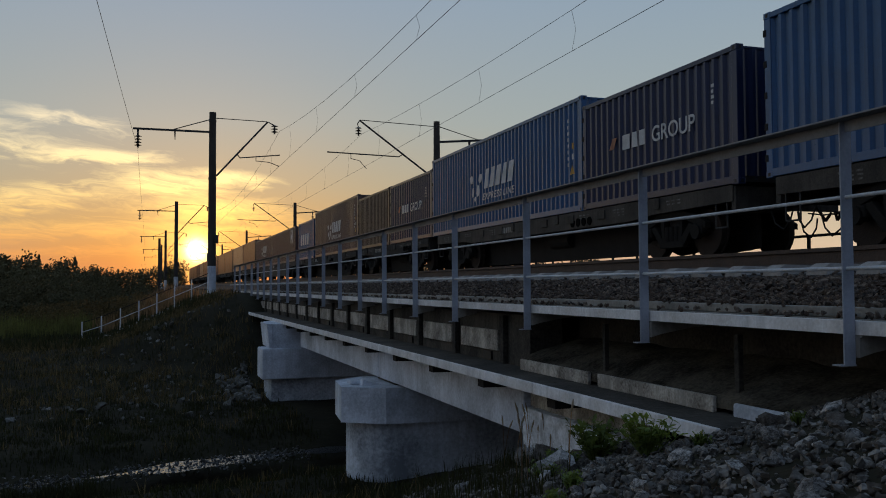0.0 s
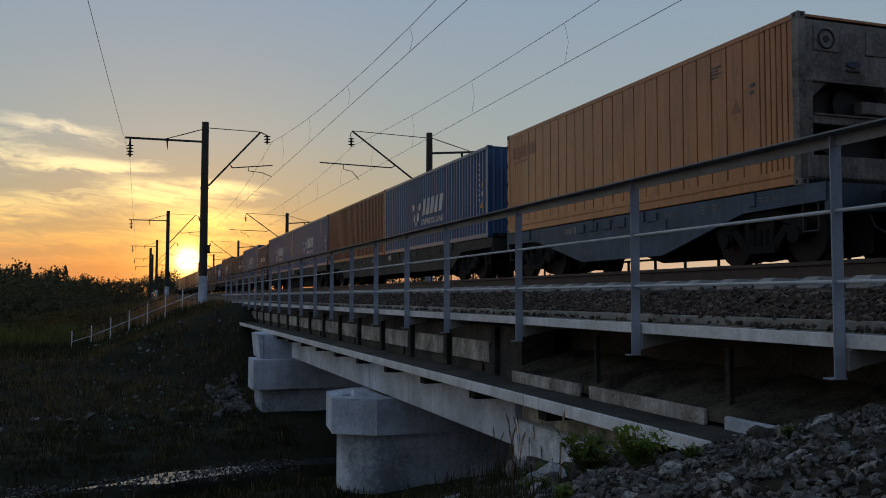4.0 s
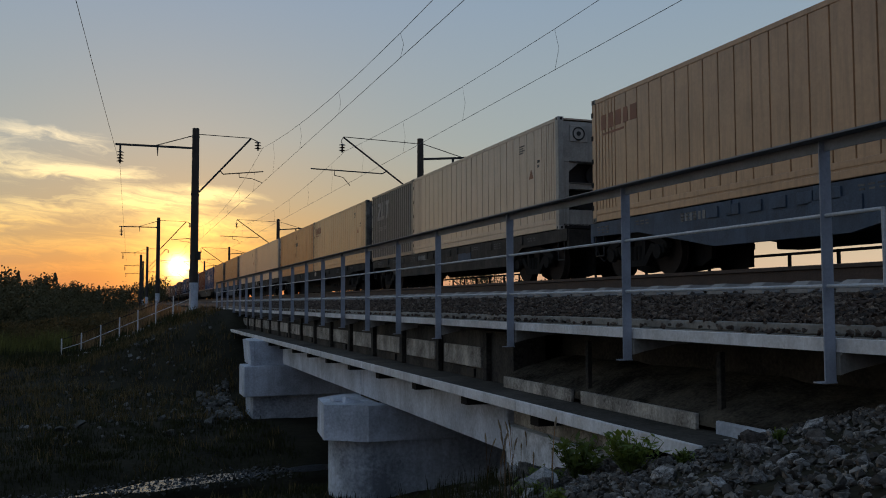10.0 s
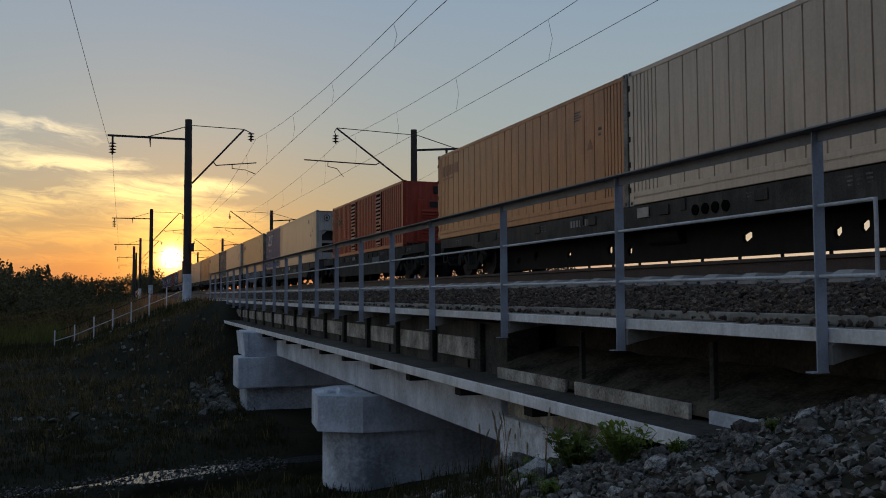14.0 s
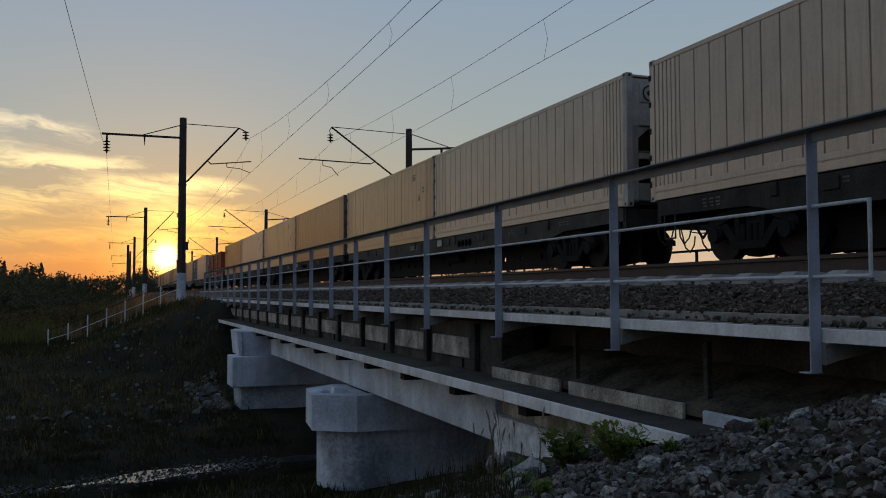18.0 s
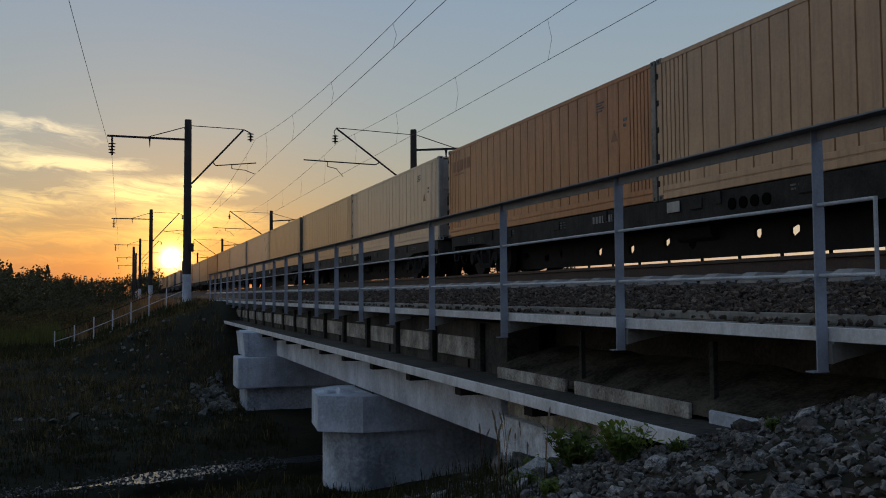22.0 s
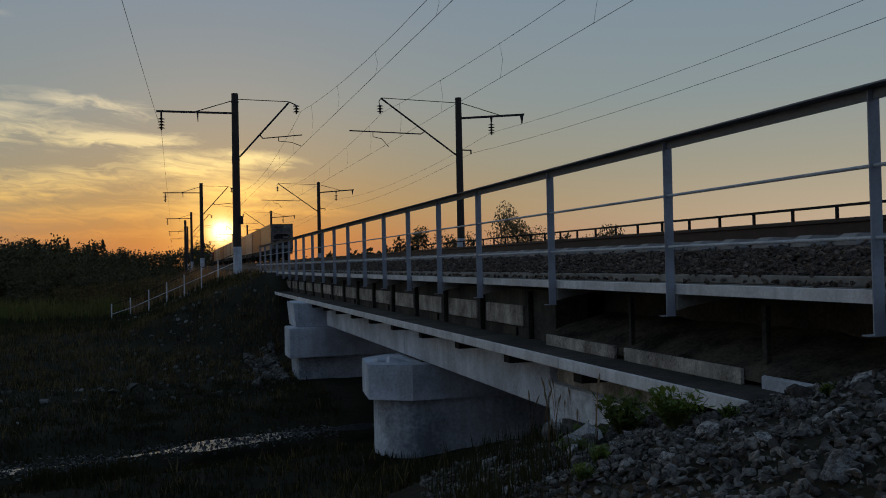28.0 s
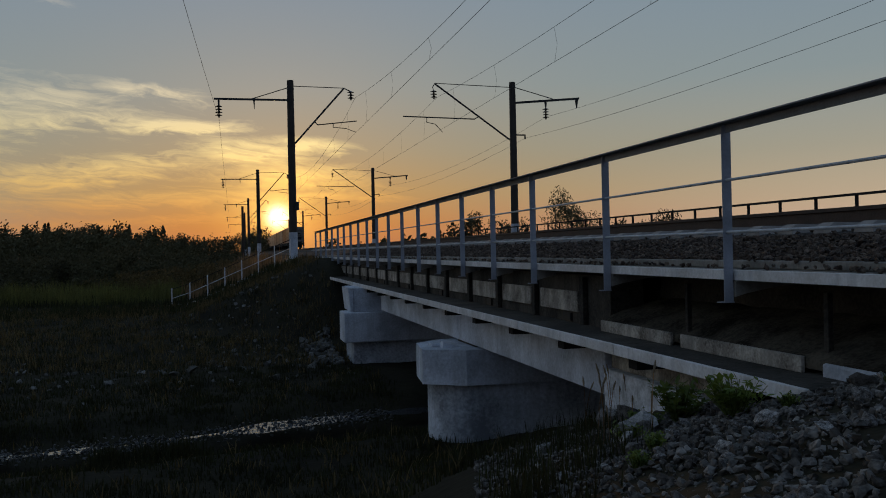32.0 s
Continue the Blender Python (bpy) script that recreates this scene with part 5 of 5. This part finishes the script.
# ---- rock, grass and trees ----
def stone_mesh(name, seed, material, flat=0.7, rough=0.28):
    """An angular stone about one metre across."""
    rng = random.Random(seed)
    bm = bmesh.new()
    size = (rng.uniform(0.4, 0.62), rng.uniform(0.36, 0.5), flat * rng.uniform(0.36, 0.52))
    for _ in range(17):
        d = Vector((rng.gauss(0, 1), rng.gauss(0, 1), rng.gauss(0, 1))).normalized() * rng.uniform(0.75, 1.05)
        bm.verts.new((d.x * size[0], d.y * size[1], d.z * size[2]))
    hull = bmesh.ops.convex_hull(bm, input=bm.verts[:])
    loose = [v for v in bm.verts if not v.link_faces]
    bmesh.ops.delete(bm, geom=loose, context="VERTS")
    me = bpy.data.meshes.new(name)
    bm.to_mesh(me)
    bm.free()
    me.materials.append(material)
    return me





def pebbles(spots, seed, squash=0.75):
    """Many small angular stones as plain lists of points and faces. Spots: x, y, z, size."""
    rng = random.Random(seed)
    kinds = []
    for i in range(14):
        bm = bmesh.new()
        size = (rng.uniform(0.42, 0.65), rng.uniform(0.35, 0.5), squash * rng.uniform(0.38, 0.55))
        for _ in range(11):
            d = Vector((rng.gauss(0, 1), rng.gauss(0, 1), rng.gauss(0, 1))).normalized() * rng.uniform(0.8, 1.05)
            bm.verts.new((d.x * size[0], d.y * size[1], d.z * size[2]))
        bmesh.ops.convex_hull(bm, input=bm.verts[:])
        bmesh.ops.delete(bm, geom=[v for v in bm.verts if not v.link_faces], context="VERTS")
        bmesh.ops.triangulate(bm, faces=bm.faces[:])
        bm.verts.index_update()
        kinds.append((np.array([v.co for v in bm.verts]), np.array([[v.index for v in f.verts] for f in bm.faces])))
        bm.free()
    total = 0
    verts, faces = [], []
    for k, (x, y, z, s) in enumerate(spots):
        m = np.array(Euler((rng.uniform(-0.9, 0.9), rng.uniform(-0.9, 0.9), rng.uniform(0, 6.28))).to_matrix())
        shape, tris = kinds[rng.randrange(14)]
        verts.append(shape @ m.T * s + (x, y, z))
        faces.append(tris + total)
        total += len(shape)
    return np.concatenate(verts).tolist(), np.concatenate(faces).tolist()


def build_rock_slope():
    rng = random.Random(11)
    slope = thing("rock_slope", "slope of loose grey quarry rock beside the abutment", "rubble")
    kinds = [stone_mesh("stone", 50 + i, M["rock"]) for i in range(10)]
    for i in range(290):
        y = 1.6 + 6.4 * rng.random() ** 1.2
        x = rng.uniform(0.36 * y, 4.25 if y < 4.9 else 3.8)
        s = (0.04 + 0.10 * rng.random() ** 2.4) * (0.72 + 0.07 * y)
        ob = part("stone", kinds[i % 10], None, slope)
        ob.matrix_basis = Matrix.LocRotScale((x, y, ground(x, y) + s * 0.18), Euler((rng.uniform(-0.6, 0.6), rng.uniform(-0.6, 0.6), rng.uniform(0, 6.3))), (s, s, s))
    big = [(3.3, 7.0, 0.36), (3.55, 4.45, 0.20), (2.75, 4.2, 0.16), (3.6, 4.0, 0.17), (4.1, 3.6, 0.22), (2.9, 6.6, 0.2), (2.9, 6.0, 0.16), (2.3, 4.9, 0.18), (2.15, 2.5, 0.15), (2.85, 5.9, 0.24), (2.5, 3.1, 0.11), (3.0, 3.2, 0.12), (3.5, 3.3, 0.13), (1.75, 3.3, 0.11), (2.2, 3.7, 0.12), (3.1, 3.9, 0.13), (2.45, 6.9, 0.20)]
    for i, (x, y, s) in enumerate(big):
        ob = part("stone", kinds[i % 10], None, slope)
        ob.matrix_basis = Matrix.LocRotScale((x, y, ground(x, y) + s * 0.2), Euler((0.3 * i, 0.5, i)), (s, s, s))
    for i, (x, y, s) in enumerate(((2.92, 6.05, 0.34), (2.66, 5.75, 0.26), (3.2, 7.3, 0.32), (2.5, 5.4, 0.17))):
        ob = part("stone", stone_mesh("stone", 80 + i, M["pale_rock"]), None, slope, "pale block of quarry rock")
        ob.matrix_basis = Matrix.LocRotScale((x, y, ground(x, y) + s * 0.30), Euler((0.4 * i, 0.5, 1.3 * i)), (s, s, s))
    spots = []
    for i in range(15000):
        y = 1.3 + 8.2 * rng.random() ** 1.15
        x = rng.uniform(0.27 * y, 4.3 if y < 4.9 else 3.85)
        if x < 0.42 * y and y > 5 and rng.random() < 0.5:
            continue
        s = 0.018 + 0.055 * rng.random() ** 1.7
        spots.append((x, y, ground(x, y) + s * 0.2, s))
    for i in range(2600):
        y = rng.uniform(-9, 1.5)
        x = rng.uniform(1.0 + 0.9 * noise.noise((y * 0.5, 0, 2)), 4.25)
        s = 0.025 + 0.06 * rng.random() ** 1.5
        spots.append((x, y, ground(x, y) + s * 0.2, s))
    me = raw("scree", *pebbles(spots, 3), M["scree"])
    tagged(part("scree", me, None, slope), kind="stuff")
    # rubble round the far pier and along the far foot of the bank
    spots = []
    for i in range(260):
        y = rng.uniform(24.6, 29.0)
        x = 2.95 - 0.9 * rng.random() ** 1.6
        s = rng.uniform(0.10, 0.30)
        spots.append((x, y, ground(x, y) + 0.08, s))
    for i in range(170):
        x = rng.uniform(-7, 3)
        y = 23.5 + rng.gauss(0, 1.4) - 0.1 * x
        s = rng.uniform(0.06, 0.2) if rng.random() < 0.93 else rng.uniform(0.25, 0.45)
        spots.append((x, y, ground(x, y) + 0.02, s))
    for i in range(160):
        x, y = rng.uniform(-2, 3), rng.uniform(25, 36)
        spots.append((x, y, ground(x, y) + 0.02, rng.uniform(0.08, 0.25)))
    far = thing("rubble_bank", "pale rubble tipped round the foot of the far bank", "rubble", kind="stuff", data=raw("rubble_bank", *pebbles(spots, 5), M["rubble"]))
    # stones that break the stream
    spots = []
    for i in range(2100):
        x = rng.uniform(-9, 3)
        y = stream_y(x) + rng.gauss(0, 0.34)
        spots.append((x, y, WATER - 0.055 + rng.uniform(-0.02, 0.015), rng.uniform(0.035, 0.10)))
    thing("stream_stones", "dark wet stones lying in the stream", "stones", kind="stuff", data=raw("stream_stones", *pebbles(spots, 6, 0.5), M["wet"]))


build_rock_slope()


def build_ballast_stones():
    rng = random.Random(21)
    spots = []
    for i in range(19000):
        y = 2.4 + 32 * rng.random() ** 1.7
        x = rng.uniform(4.13, 5.45)
        z = -0.14 + (x - 4.16) * 0.175 / 0.79 if x < 4.95 else 0.035
        s = rng.uniform(0.032, 0.074)
        spots.append((x, y, z + s * 0.22, s))
    for i in range(3000):
        y, x = 2.5 - 14 * rng.random(), rng.uniform(4.13, 5.3)
        z = -0.14 + (x - 4.16) * 0.175 / 0.79 if x < 4.95 else 0.035
        spots.append((x, y, z + 0.015, rng.uniform(0.05, 0.105)))
    for i in range(5200):
        y, x = 2.6 + 22 * rng.random() ** 1.5, rng.uniform(5.2, 7.2)
        if abs((y + 21.0 + 0.275) % 0.55 - 0.275) > 0.15:
            spots.append((x, y, 0.088 + 0.015 * rng.random() - 0.25 * max(0.0, 5.28 - x), rng.uniform(0.035, 0.065)))
    for i in range(1500):
        y = 2.4 + 26 * rng.random() ** 1.5
        x = 4.17 - 0.25 * rng.random() ** 1.6
        spots.append((x, y, (-0.135 if x > 4.02 else -0.188) + rng.uniform(-0.005, 0.015), rng.uniform(0.03, 0.065)))
    thing("ballast_stones", "dark angular track ballast heaped behind the walkway", "ballast", kind="stuff", data=raw("ballast_stones", *pebbles(spots, 8), M["stone"]))


build_ballast_stones()


def blades(spots, seed, width, lean=0.35, bend=3):
    """Grass as bent tapered blades. Spots: x, y, z, height."""
    rng = random.Random(seed)
    verts, faces = [], []
    for x, y, z, h in spots:
        a, l = rng.uniform(0, 6.28), rng.uniform(0.05, lean) * h
        dx, dy = math.cos(a), math.sin(a)
        w = width * rng.uniform(0.6, 1.3)
        k = len(verts)
        for i in range(bend):
            t = i / bend
            ww = w * (1 - t * 0.8)
            px, py, pz = x + dx * l * t * t, y + dy * l * t * t, z + h * t
            verts += [(px - dy * ww, py + dx * ww, pz), (px + dy * ww, py - dx * ww, pz)]
        verts.append((x + dx * l, y + dy * l, z + h * 0.97))
        for i in range(bend - 1):
            faces.append((k + 2 * i, k + 2 * i + 1, k + 2 * i + 3, k + 2 * i + 2))
        faces.append((k + 2 * bend - 2, k + 2 * bend - 1, k + 2 * bend))
    return verts, faces


def clumps(rng, count, area, height, per=14, spread=0.18):
    out = []
    for _ in range(count):
        x, y = area(rng)
        h0 = height * rng.uniform(0.5, 1.2)
        for _ in range(per):
            px, py = x + rng.gauss(0, spread), y + rng.gauss(0, spread)
            out.append((px, py, ground(px, py) - 0.03, h0 * rng.uniform(0.5, 1.1)))
    return out


def build_grass():
    rng = random.Random(31)

    def valley(r):
        while True:
            y = r.uniform(7, 24)
            x = r.uniform(-0.34 * y, 3.4)
            if abs(y - stream_y(x)) > 0.42 and y > 7.5 + 0.4 * x:
                return x, y

    def bank(r):
        y = r.uniform(24.5, 46)
        return r.uniform(-0.25 * y, 3.3), y

    def meadow(r):
        y = r.uniform(40, 90)
        return r.uniform(-0.3 * y, 1.5 if y > 50 else 2.5), y

    def strip(r):
        return r.uniform(-17, -3.2), r.uniform(50, 60)
    parts = clumps(rng, 2000, valley, 0.17, 18, 0.14) + clumps(rng, 700, lambda r: (r.uniform(-9, 1.2), r.uniform(-9, 7.5)), 0.3, 14, 0.16) + clumps(rng, 1500, bank, 0.2, 14, 0.2)
    parts += clumps(rng, 90, lambda r: (r.uniform(-2.3, -0.7), r.uniform(14.7, 15.7)), 0.42, 16, 0.14)
    thing("valley_grass", "dark rough grass on the stream banks", "grass", kind="stuff", data=raw("valley_grass", *blades(parts, 1, 0.012), M["grass"]))
    parts = clumps(rng, 1300, bank, 0.34, 9, 0.12) + clumps(rng, 260, valley, 0.26, 8, 0.10)
    thing("bank_scrub", "withered brown scrub scattered over the banks", "scrub", kind="stuff", data=raw("bank_scrub", *blades(parts, 6, 0.012, 0.9), M["scrub"]))
    parts = clumps(rng, 1700, meadow, 0.45, 12, 0.35)
    thing("meadow_grass", "dim meadow grass beyond the far bank", "grass", kind="stuff", data=raw("meadow_grass", *blades(parts, 2, 0.03), M["grass"]))
    parts = clumps(rng, 460, strip, 1.15, 14, 0.3)
    thing("reed_strip", "strip of tall pale green reeds in the meadow", "reeds", kind="stuff", data=raw("reed_strip", *blades(parts, 3, 0.022), M["reed"]))

    def crest(r):
        y = r.uniform(49, 95)
        return r.uniform(-2.5, 2.8) - 0.02 * (y - 49), y
    parts = clumps(rng, 190, crest, 1.25, 16, 0.22)
    thing("dry_reeds", "dry feathery reeds along the crest of the bank", "reeds", kind="stuff", data=raw("dry_reeds", *blades(parts, 4, 0.03), M["dry"]))

    def lip(r):
        y = r.uniform(4.2, 9.5)
        return r.uniform(0.3, 0.46) * y, y
    parts = clumps(rng, 130, lip, 0.28, 12, 0.1)
    thing("slope_grass", "thin grass growing between the rocks", "grass", kind="stuff", data=raw("slope_grass", *blades(parts, 5, 0.006), M["grass"]))


build_grass()


def weed_plant(x, y, size, seed, label="leafy green weed growing among the rocks"):
    rng = random.Random(seed)
    z = ground(x, y)
    p = thing("weed", label, "plant", pose(x, y, z), group="weeds on the slope")
    stems, leaves_v, leaves_f = Shape(), [], []
    for i in range(46):
        a, lean = rng.uniform(0, 6.28), rng.uniform(0.1, 0.9) * size
        top = Vector((math.cos(a) * lean * 1.0, math.sin(a) * lean * 1.0, size * rng.uniform(0.5, 1.1)))
        stems.rod((0, 0, -0.05), top, 0.004, 0.002, 4, False)
        for j in range(7):
            at = top * (0.3 + 0.7 * j / 6)
            d = Vector((rng.gauss(0, 1), rng.gauss(0, 1), rng.uniform(0.2, 1.2))).normalized()
            side = d.cross(Vector((0, 0, 1))).normalized()
            l, w = size * rng.uniform(0.22, 0.42), size * rng.uniform(0.06, 0.12)
            k = len(leaves_v)
            leaves_v += [tuple(at), tuple(at + d * l * 0.5 + side * w), tuple(at + d * l * 0.95 + Vector((0, 0, -0.1 * l))), tuple(at + d * l * 0.5 - side * w)]
            leaves_f.append((k, k + 1, k + 2, k + 3))
    tagged(part("stem_tuft", stems, M["weed"], p), kind="stuff")
    tagged(part("leaf_tuft", raw("leaf_tuft", leaves_v, leaves_f, M["weed"]), None, p), kind="stuff")


for x, y, size, seed in ((3.23, 6.06, 0.26, 1), (2.97, 4.87, 0.22, 2), (3.14, 4.55, 0.08, 3), (3.1, 6.35, 0.16, 4), (2.35, 4.7, 0.10, 6), (2.65, 5.7, 0.13, 7), (2.05, 4.3, 0.09, 8), (3.45, 4.1, 0.06, 9)):
    weed_plant(x, y, size, seed)


def seed_stalk(x, y, h, seed):
    rng = random.Random(seed)
    p = thing("seed_grass", "tall dry grass stalk with a feathery seed head", "plant", pose(x, y, ground(x, y)), group="seed grasses")
    lean = rng.uniform(-0.15, 0.2) * h
    pts = [(lean * t * t, 0.3 * lean * t * t, h * t) for t in (-0.05, 0.3, 0.6, 0.85)]
    part("stalk", Shape().path(pts, 0.003, 4), M["dry"], p)
    a = Vector(pts[-1])
    part("seed_head", Shape().rod(a, a + Vector((lean * 0.2, 0, h * 0.08)), 0.005, 0.009, 6).rod(a + Vector((lean * 0.2, 0, h * 0.08)), a + Vector((lean * 0.45, 0, h * 0.17)), 0.009, 0.003, 6), M["seed"], p)


for i in range(16):
    r = random.Random(400 + i)
    y = r.uniform(5.6, 9.0)
    seed_stalk(r.uniform(0.40, 0.50) * y, y, r.uniform(0.3, 0.62), i)


def leafy_crown(rng, centre, radius, height, count, size):
    """Leaf clumps thrown unevenly through a crown."""
    verts, faces = [], []
    lumps = [(Vector((rng.gauss(0, 0.45) * radius, rng.gauss(0, 0.45) * radius, rng.uniform(-0.4, 0.5) * height)), rng.uniform(0.25, 0.5)) for _ in range(9)]
    for _ in range(count):
        c, r = rng.choice(lumps)
        d = Vector((rng.gauss(0, 1), rng.gauss(0, 1), rng.gauss(0, 1))).normalized() * rng.random() ** 0.5
        at = Vector(centre) + c + Vector((d.x * r * radius, d.y * r * radius, d.z * r * height * 0.7))
        n = Vector((rng.gauss(0, 1), rng.gauss(0, 1), rng.gauss(0, 1))).normalized()
        u = n.orthogonal().normalized() * size * rng.uniform(0.5, 1.2)
        w = n.cross(u).normalized() * size * rng.uniform(0.3, 0.7)
        k = len(verts)
        verts += [tuple(at - u), tuple(at + w), tuple(at + u), tuple(at - w)]
        faces.append((k, k + 1, k + 2, k + 3))
    return verts, faces


def tree(x, y, height, spread, seed, label, count=900, leaf=0.09):
    rng = random.Random(seed)
    z = ground(x, y) - 0.1
    t = thing("tree", label, "tree", pose(x, y, z), group="trees beside the line")
    trunk = Shape()
    p = [Vector((0, 0, 0))]
    for i in range(1, 6):
        p.append(Vector((rng.gauss(0, 0.04) * height * 0.4, rng.gauss(0, 0.04) * height * 0.4, height * 0.85 * i / 5)))
    for i in range(5):
        trunk.rod(p[i], p[i + 1], 0.02 * height * (1 - i / 5.5), 0.02 * height * (1 - (i + 1) / 5.5), 7)
    part("trunk", trunk, M["bark"], t)
    for i in range(9):
        a, h = rng.uniform(0, 6.28), rng.uniform(0.25, 0.85)
        o = p[0].lerp(p[5], h)
        e = o + Vector((math.cos(a) * spread * (1.05 - h) * 0.9, math.sin(a) * spread * (1.05 - h) * 0.9, height * 0.2))
        part("limb", Shape().rod(o, e, 0.007 * height, 0.002 * height, 5), M["bark"], t)
    v, f = leafy_crown(rng, (0, 0, height * 0.55), spread, height * 0.8, count, leaf)
    if height > 5:
        # a crown that narrows upwards
        v = [(x * min(1.0, 1.62 - z0 / height), y0 * min(1.0, 1.62 - z0 / height), z0) for x, y0, z0 in v]
    tagged(part("crown", raw("crown", v, f, M["leaf"]), None, t), kind="stuff")


tree(23.4, 62, 6.5, 3.9, 1, "young leafy tree dark against the evening sky", 5200, 0.11)
tree(31.5, 62, 5.4, 2.3, 2, "small bushy tree dark against the evening sky", 3600, 0.13)
tree(19.3, 62, 3.6, 1.5, 3, "low bush dark against the evening sky", 900, 0.12)
tree(20.8, 64, 3.8, 1.3, 4, "low bush dark against the evening sky", 900, 0.12)
for i in range(9):
    tree(17.6 + 0.9 * i + 0.5 * math.sin(i * 2.1), 66 + 4 * (i % 4), 3.3 + 0.7 * math.sin(i * 1.7), 1.4, 10 + i, "low bush dark against the evening sky", 900, 0.12)


def build_woods():
    """Bushes in the meadow and the woods on the skyline."""
    rng = random.Random(77)
    verts, faces = [], []

    def put(x, y, h, w, count, leaf, spiky=False):
        z = ground(x, y)
        if spiky:
            for i in range(count):
                t = rng.random() ** 0.7
                r = w * (1 - t) * rng.uniform(0.3, 1.0)
                a = rng.uniform(0, 6.28)
                at = Vector((x + r * math.cos(a), y + r * math.sin(a), z + h * (0.05 + 0.95 * t)))
                u = Vector((rng.gauss(0, 1), rng.gauss(0, 1), rng.gauss(0, 0.5))).normalized() * leaf
                v = Vector((0, 0, leaf * rng.uniform(0.5, 1.0)))
                k = len(verts)
                verts.extend([tuple(at - u), tuple(at - v), tuple(at + u), tuple(at + v)])
                faces.append((k, k + 1, k + 2, k + 3))
            return
        v, f = leafy_crown(rng, (x, y, z + h * 0.5), w, h * 0.95, count, leaf)
        k = len(verts)
        verts.extend(v)
        faces.extend([tuple(i + k for i in q) for q in f])
    for i in range(75):
        y = rng.uniform(66, 120)
        put(rng.uniform(-0.34, -0.02 if y < 90 else 0.0) * y - 1.0, y, rng.uniform(1.5, 3.0), rng.uniform(1.6, 3.4), 950, 0.12)
    thing("meadow_bushes", "dark willow bushes massed in the meadow", "bushes", kind="stuff", data=raw("meadow_bushes", verts, faces, M["leaf"]))
    verts, faces = [], []
    for i in range(60):
        y = rng.uniform(54, 105)
        put(rng.uniform(-0.13, 0.0) * y + 0.5, y, rng.uniform(0.8, 1.7), rng.uniform(0.9, 1.9), 420, 0.09)
    thing("bank_bushes", "low brown bushes along the foot of the rail bank", "bushes", kind="stuff", data=raw("bank_bushes", verts, faces, M["scrub"]))
    verts, faces = [], []
    for i in range(420):
        y = rng.uniform(150, 420)
        x = rng.uniform(-0.36, 0.035) * y
        k = ease(-0.03, -0.14, x / y)
        h = 2.3 + y * rng.uniform(0.008 + 0.006 * k, 0.017 + 0.013 * k) * (1.25 if rng.random() < 0.10 else 1.0)
        put(x, y, h, h * 0.42, 260, h * 0.05, False) if rng.random() < 0.92 else put(x, y, h * 1.12, h * 0.34, 210, h * 0.045, True)
    for i in range(150):
        y = rng.uniform(260, 600)
        x = rng.uniform(0.07, 0.75) * y
        h = rng.uniform(4.5, 8.0)
        put(x, y, h, h * 0.35, 100, h * 0.11, False)
    thing("far_woods", "dark woods along the skyline", "woods", kind="stuff", data=raw("far_woods", verts, faces, M["leaf"]))


build_woods()


def build_stair_fence():
    """Stair up the far bank with its white posts and two rails."""
    f = thing("stair_railing", "white posts with two thin rails climbing the bank", "railing")
    tops = []
    for i in range(8):
        t = i / 7
        x, y = -3.0 + 6.0 * t, 46.0 + 2.0 * t
        z = max(ground(x, y), -2.62 + 2.5 * t)
        part("post", Shape().box(x - 0.03, x + 0.03, y - 0.03, y + 0.03, z - 0.2, z + 0.86, 0.006), M["beam_paint"], f)
        tops.append((x, y, z))
    for h in (0.82, 0.36):
        for (x0, y0, z0), (x1, y1, z1) in zip(tops, tops[1:]):
            part("rail", Shape().rod((x0, y0, z0 + h), (x1, y1, z1 + h), 0.018, None, 6), M["beam_paint"] if h < 0.5 else M["dark_steel"], f)
    s = thing("bank_stair", "narrow concrete stair down the bank", "stairs")
    step = Shape().box(-0.19, 0.19, -0.45, 0.45, -0.14, 0.0, 0.01).mesh("step", M["concrete"])
    for i in range(17):
        t = i / 16
        x, y = -3.0 + 6.0 * t, 46.75 + 2.0 * t
        part("step", step, None, s, at=pose(x, y, ground(x, y) + 0.06))


build_stair_fence()


def motions():
    """The train rolls away along its track at a nearly even speed."""
    for ob, ahead, x, z in RIDING:
        walk(ob, [(t, pose(x, y + ahead, z)) for t, y in ROLL])


motions()
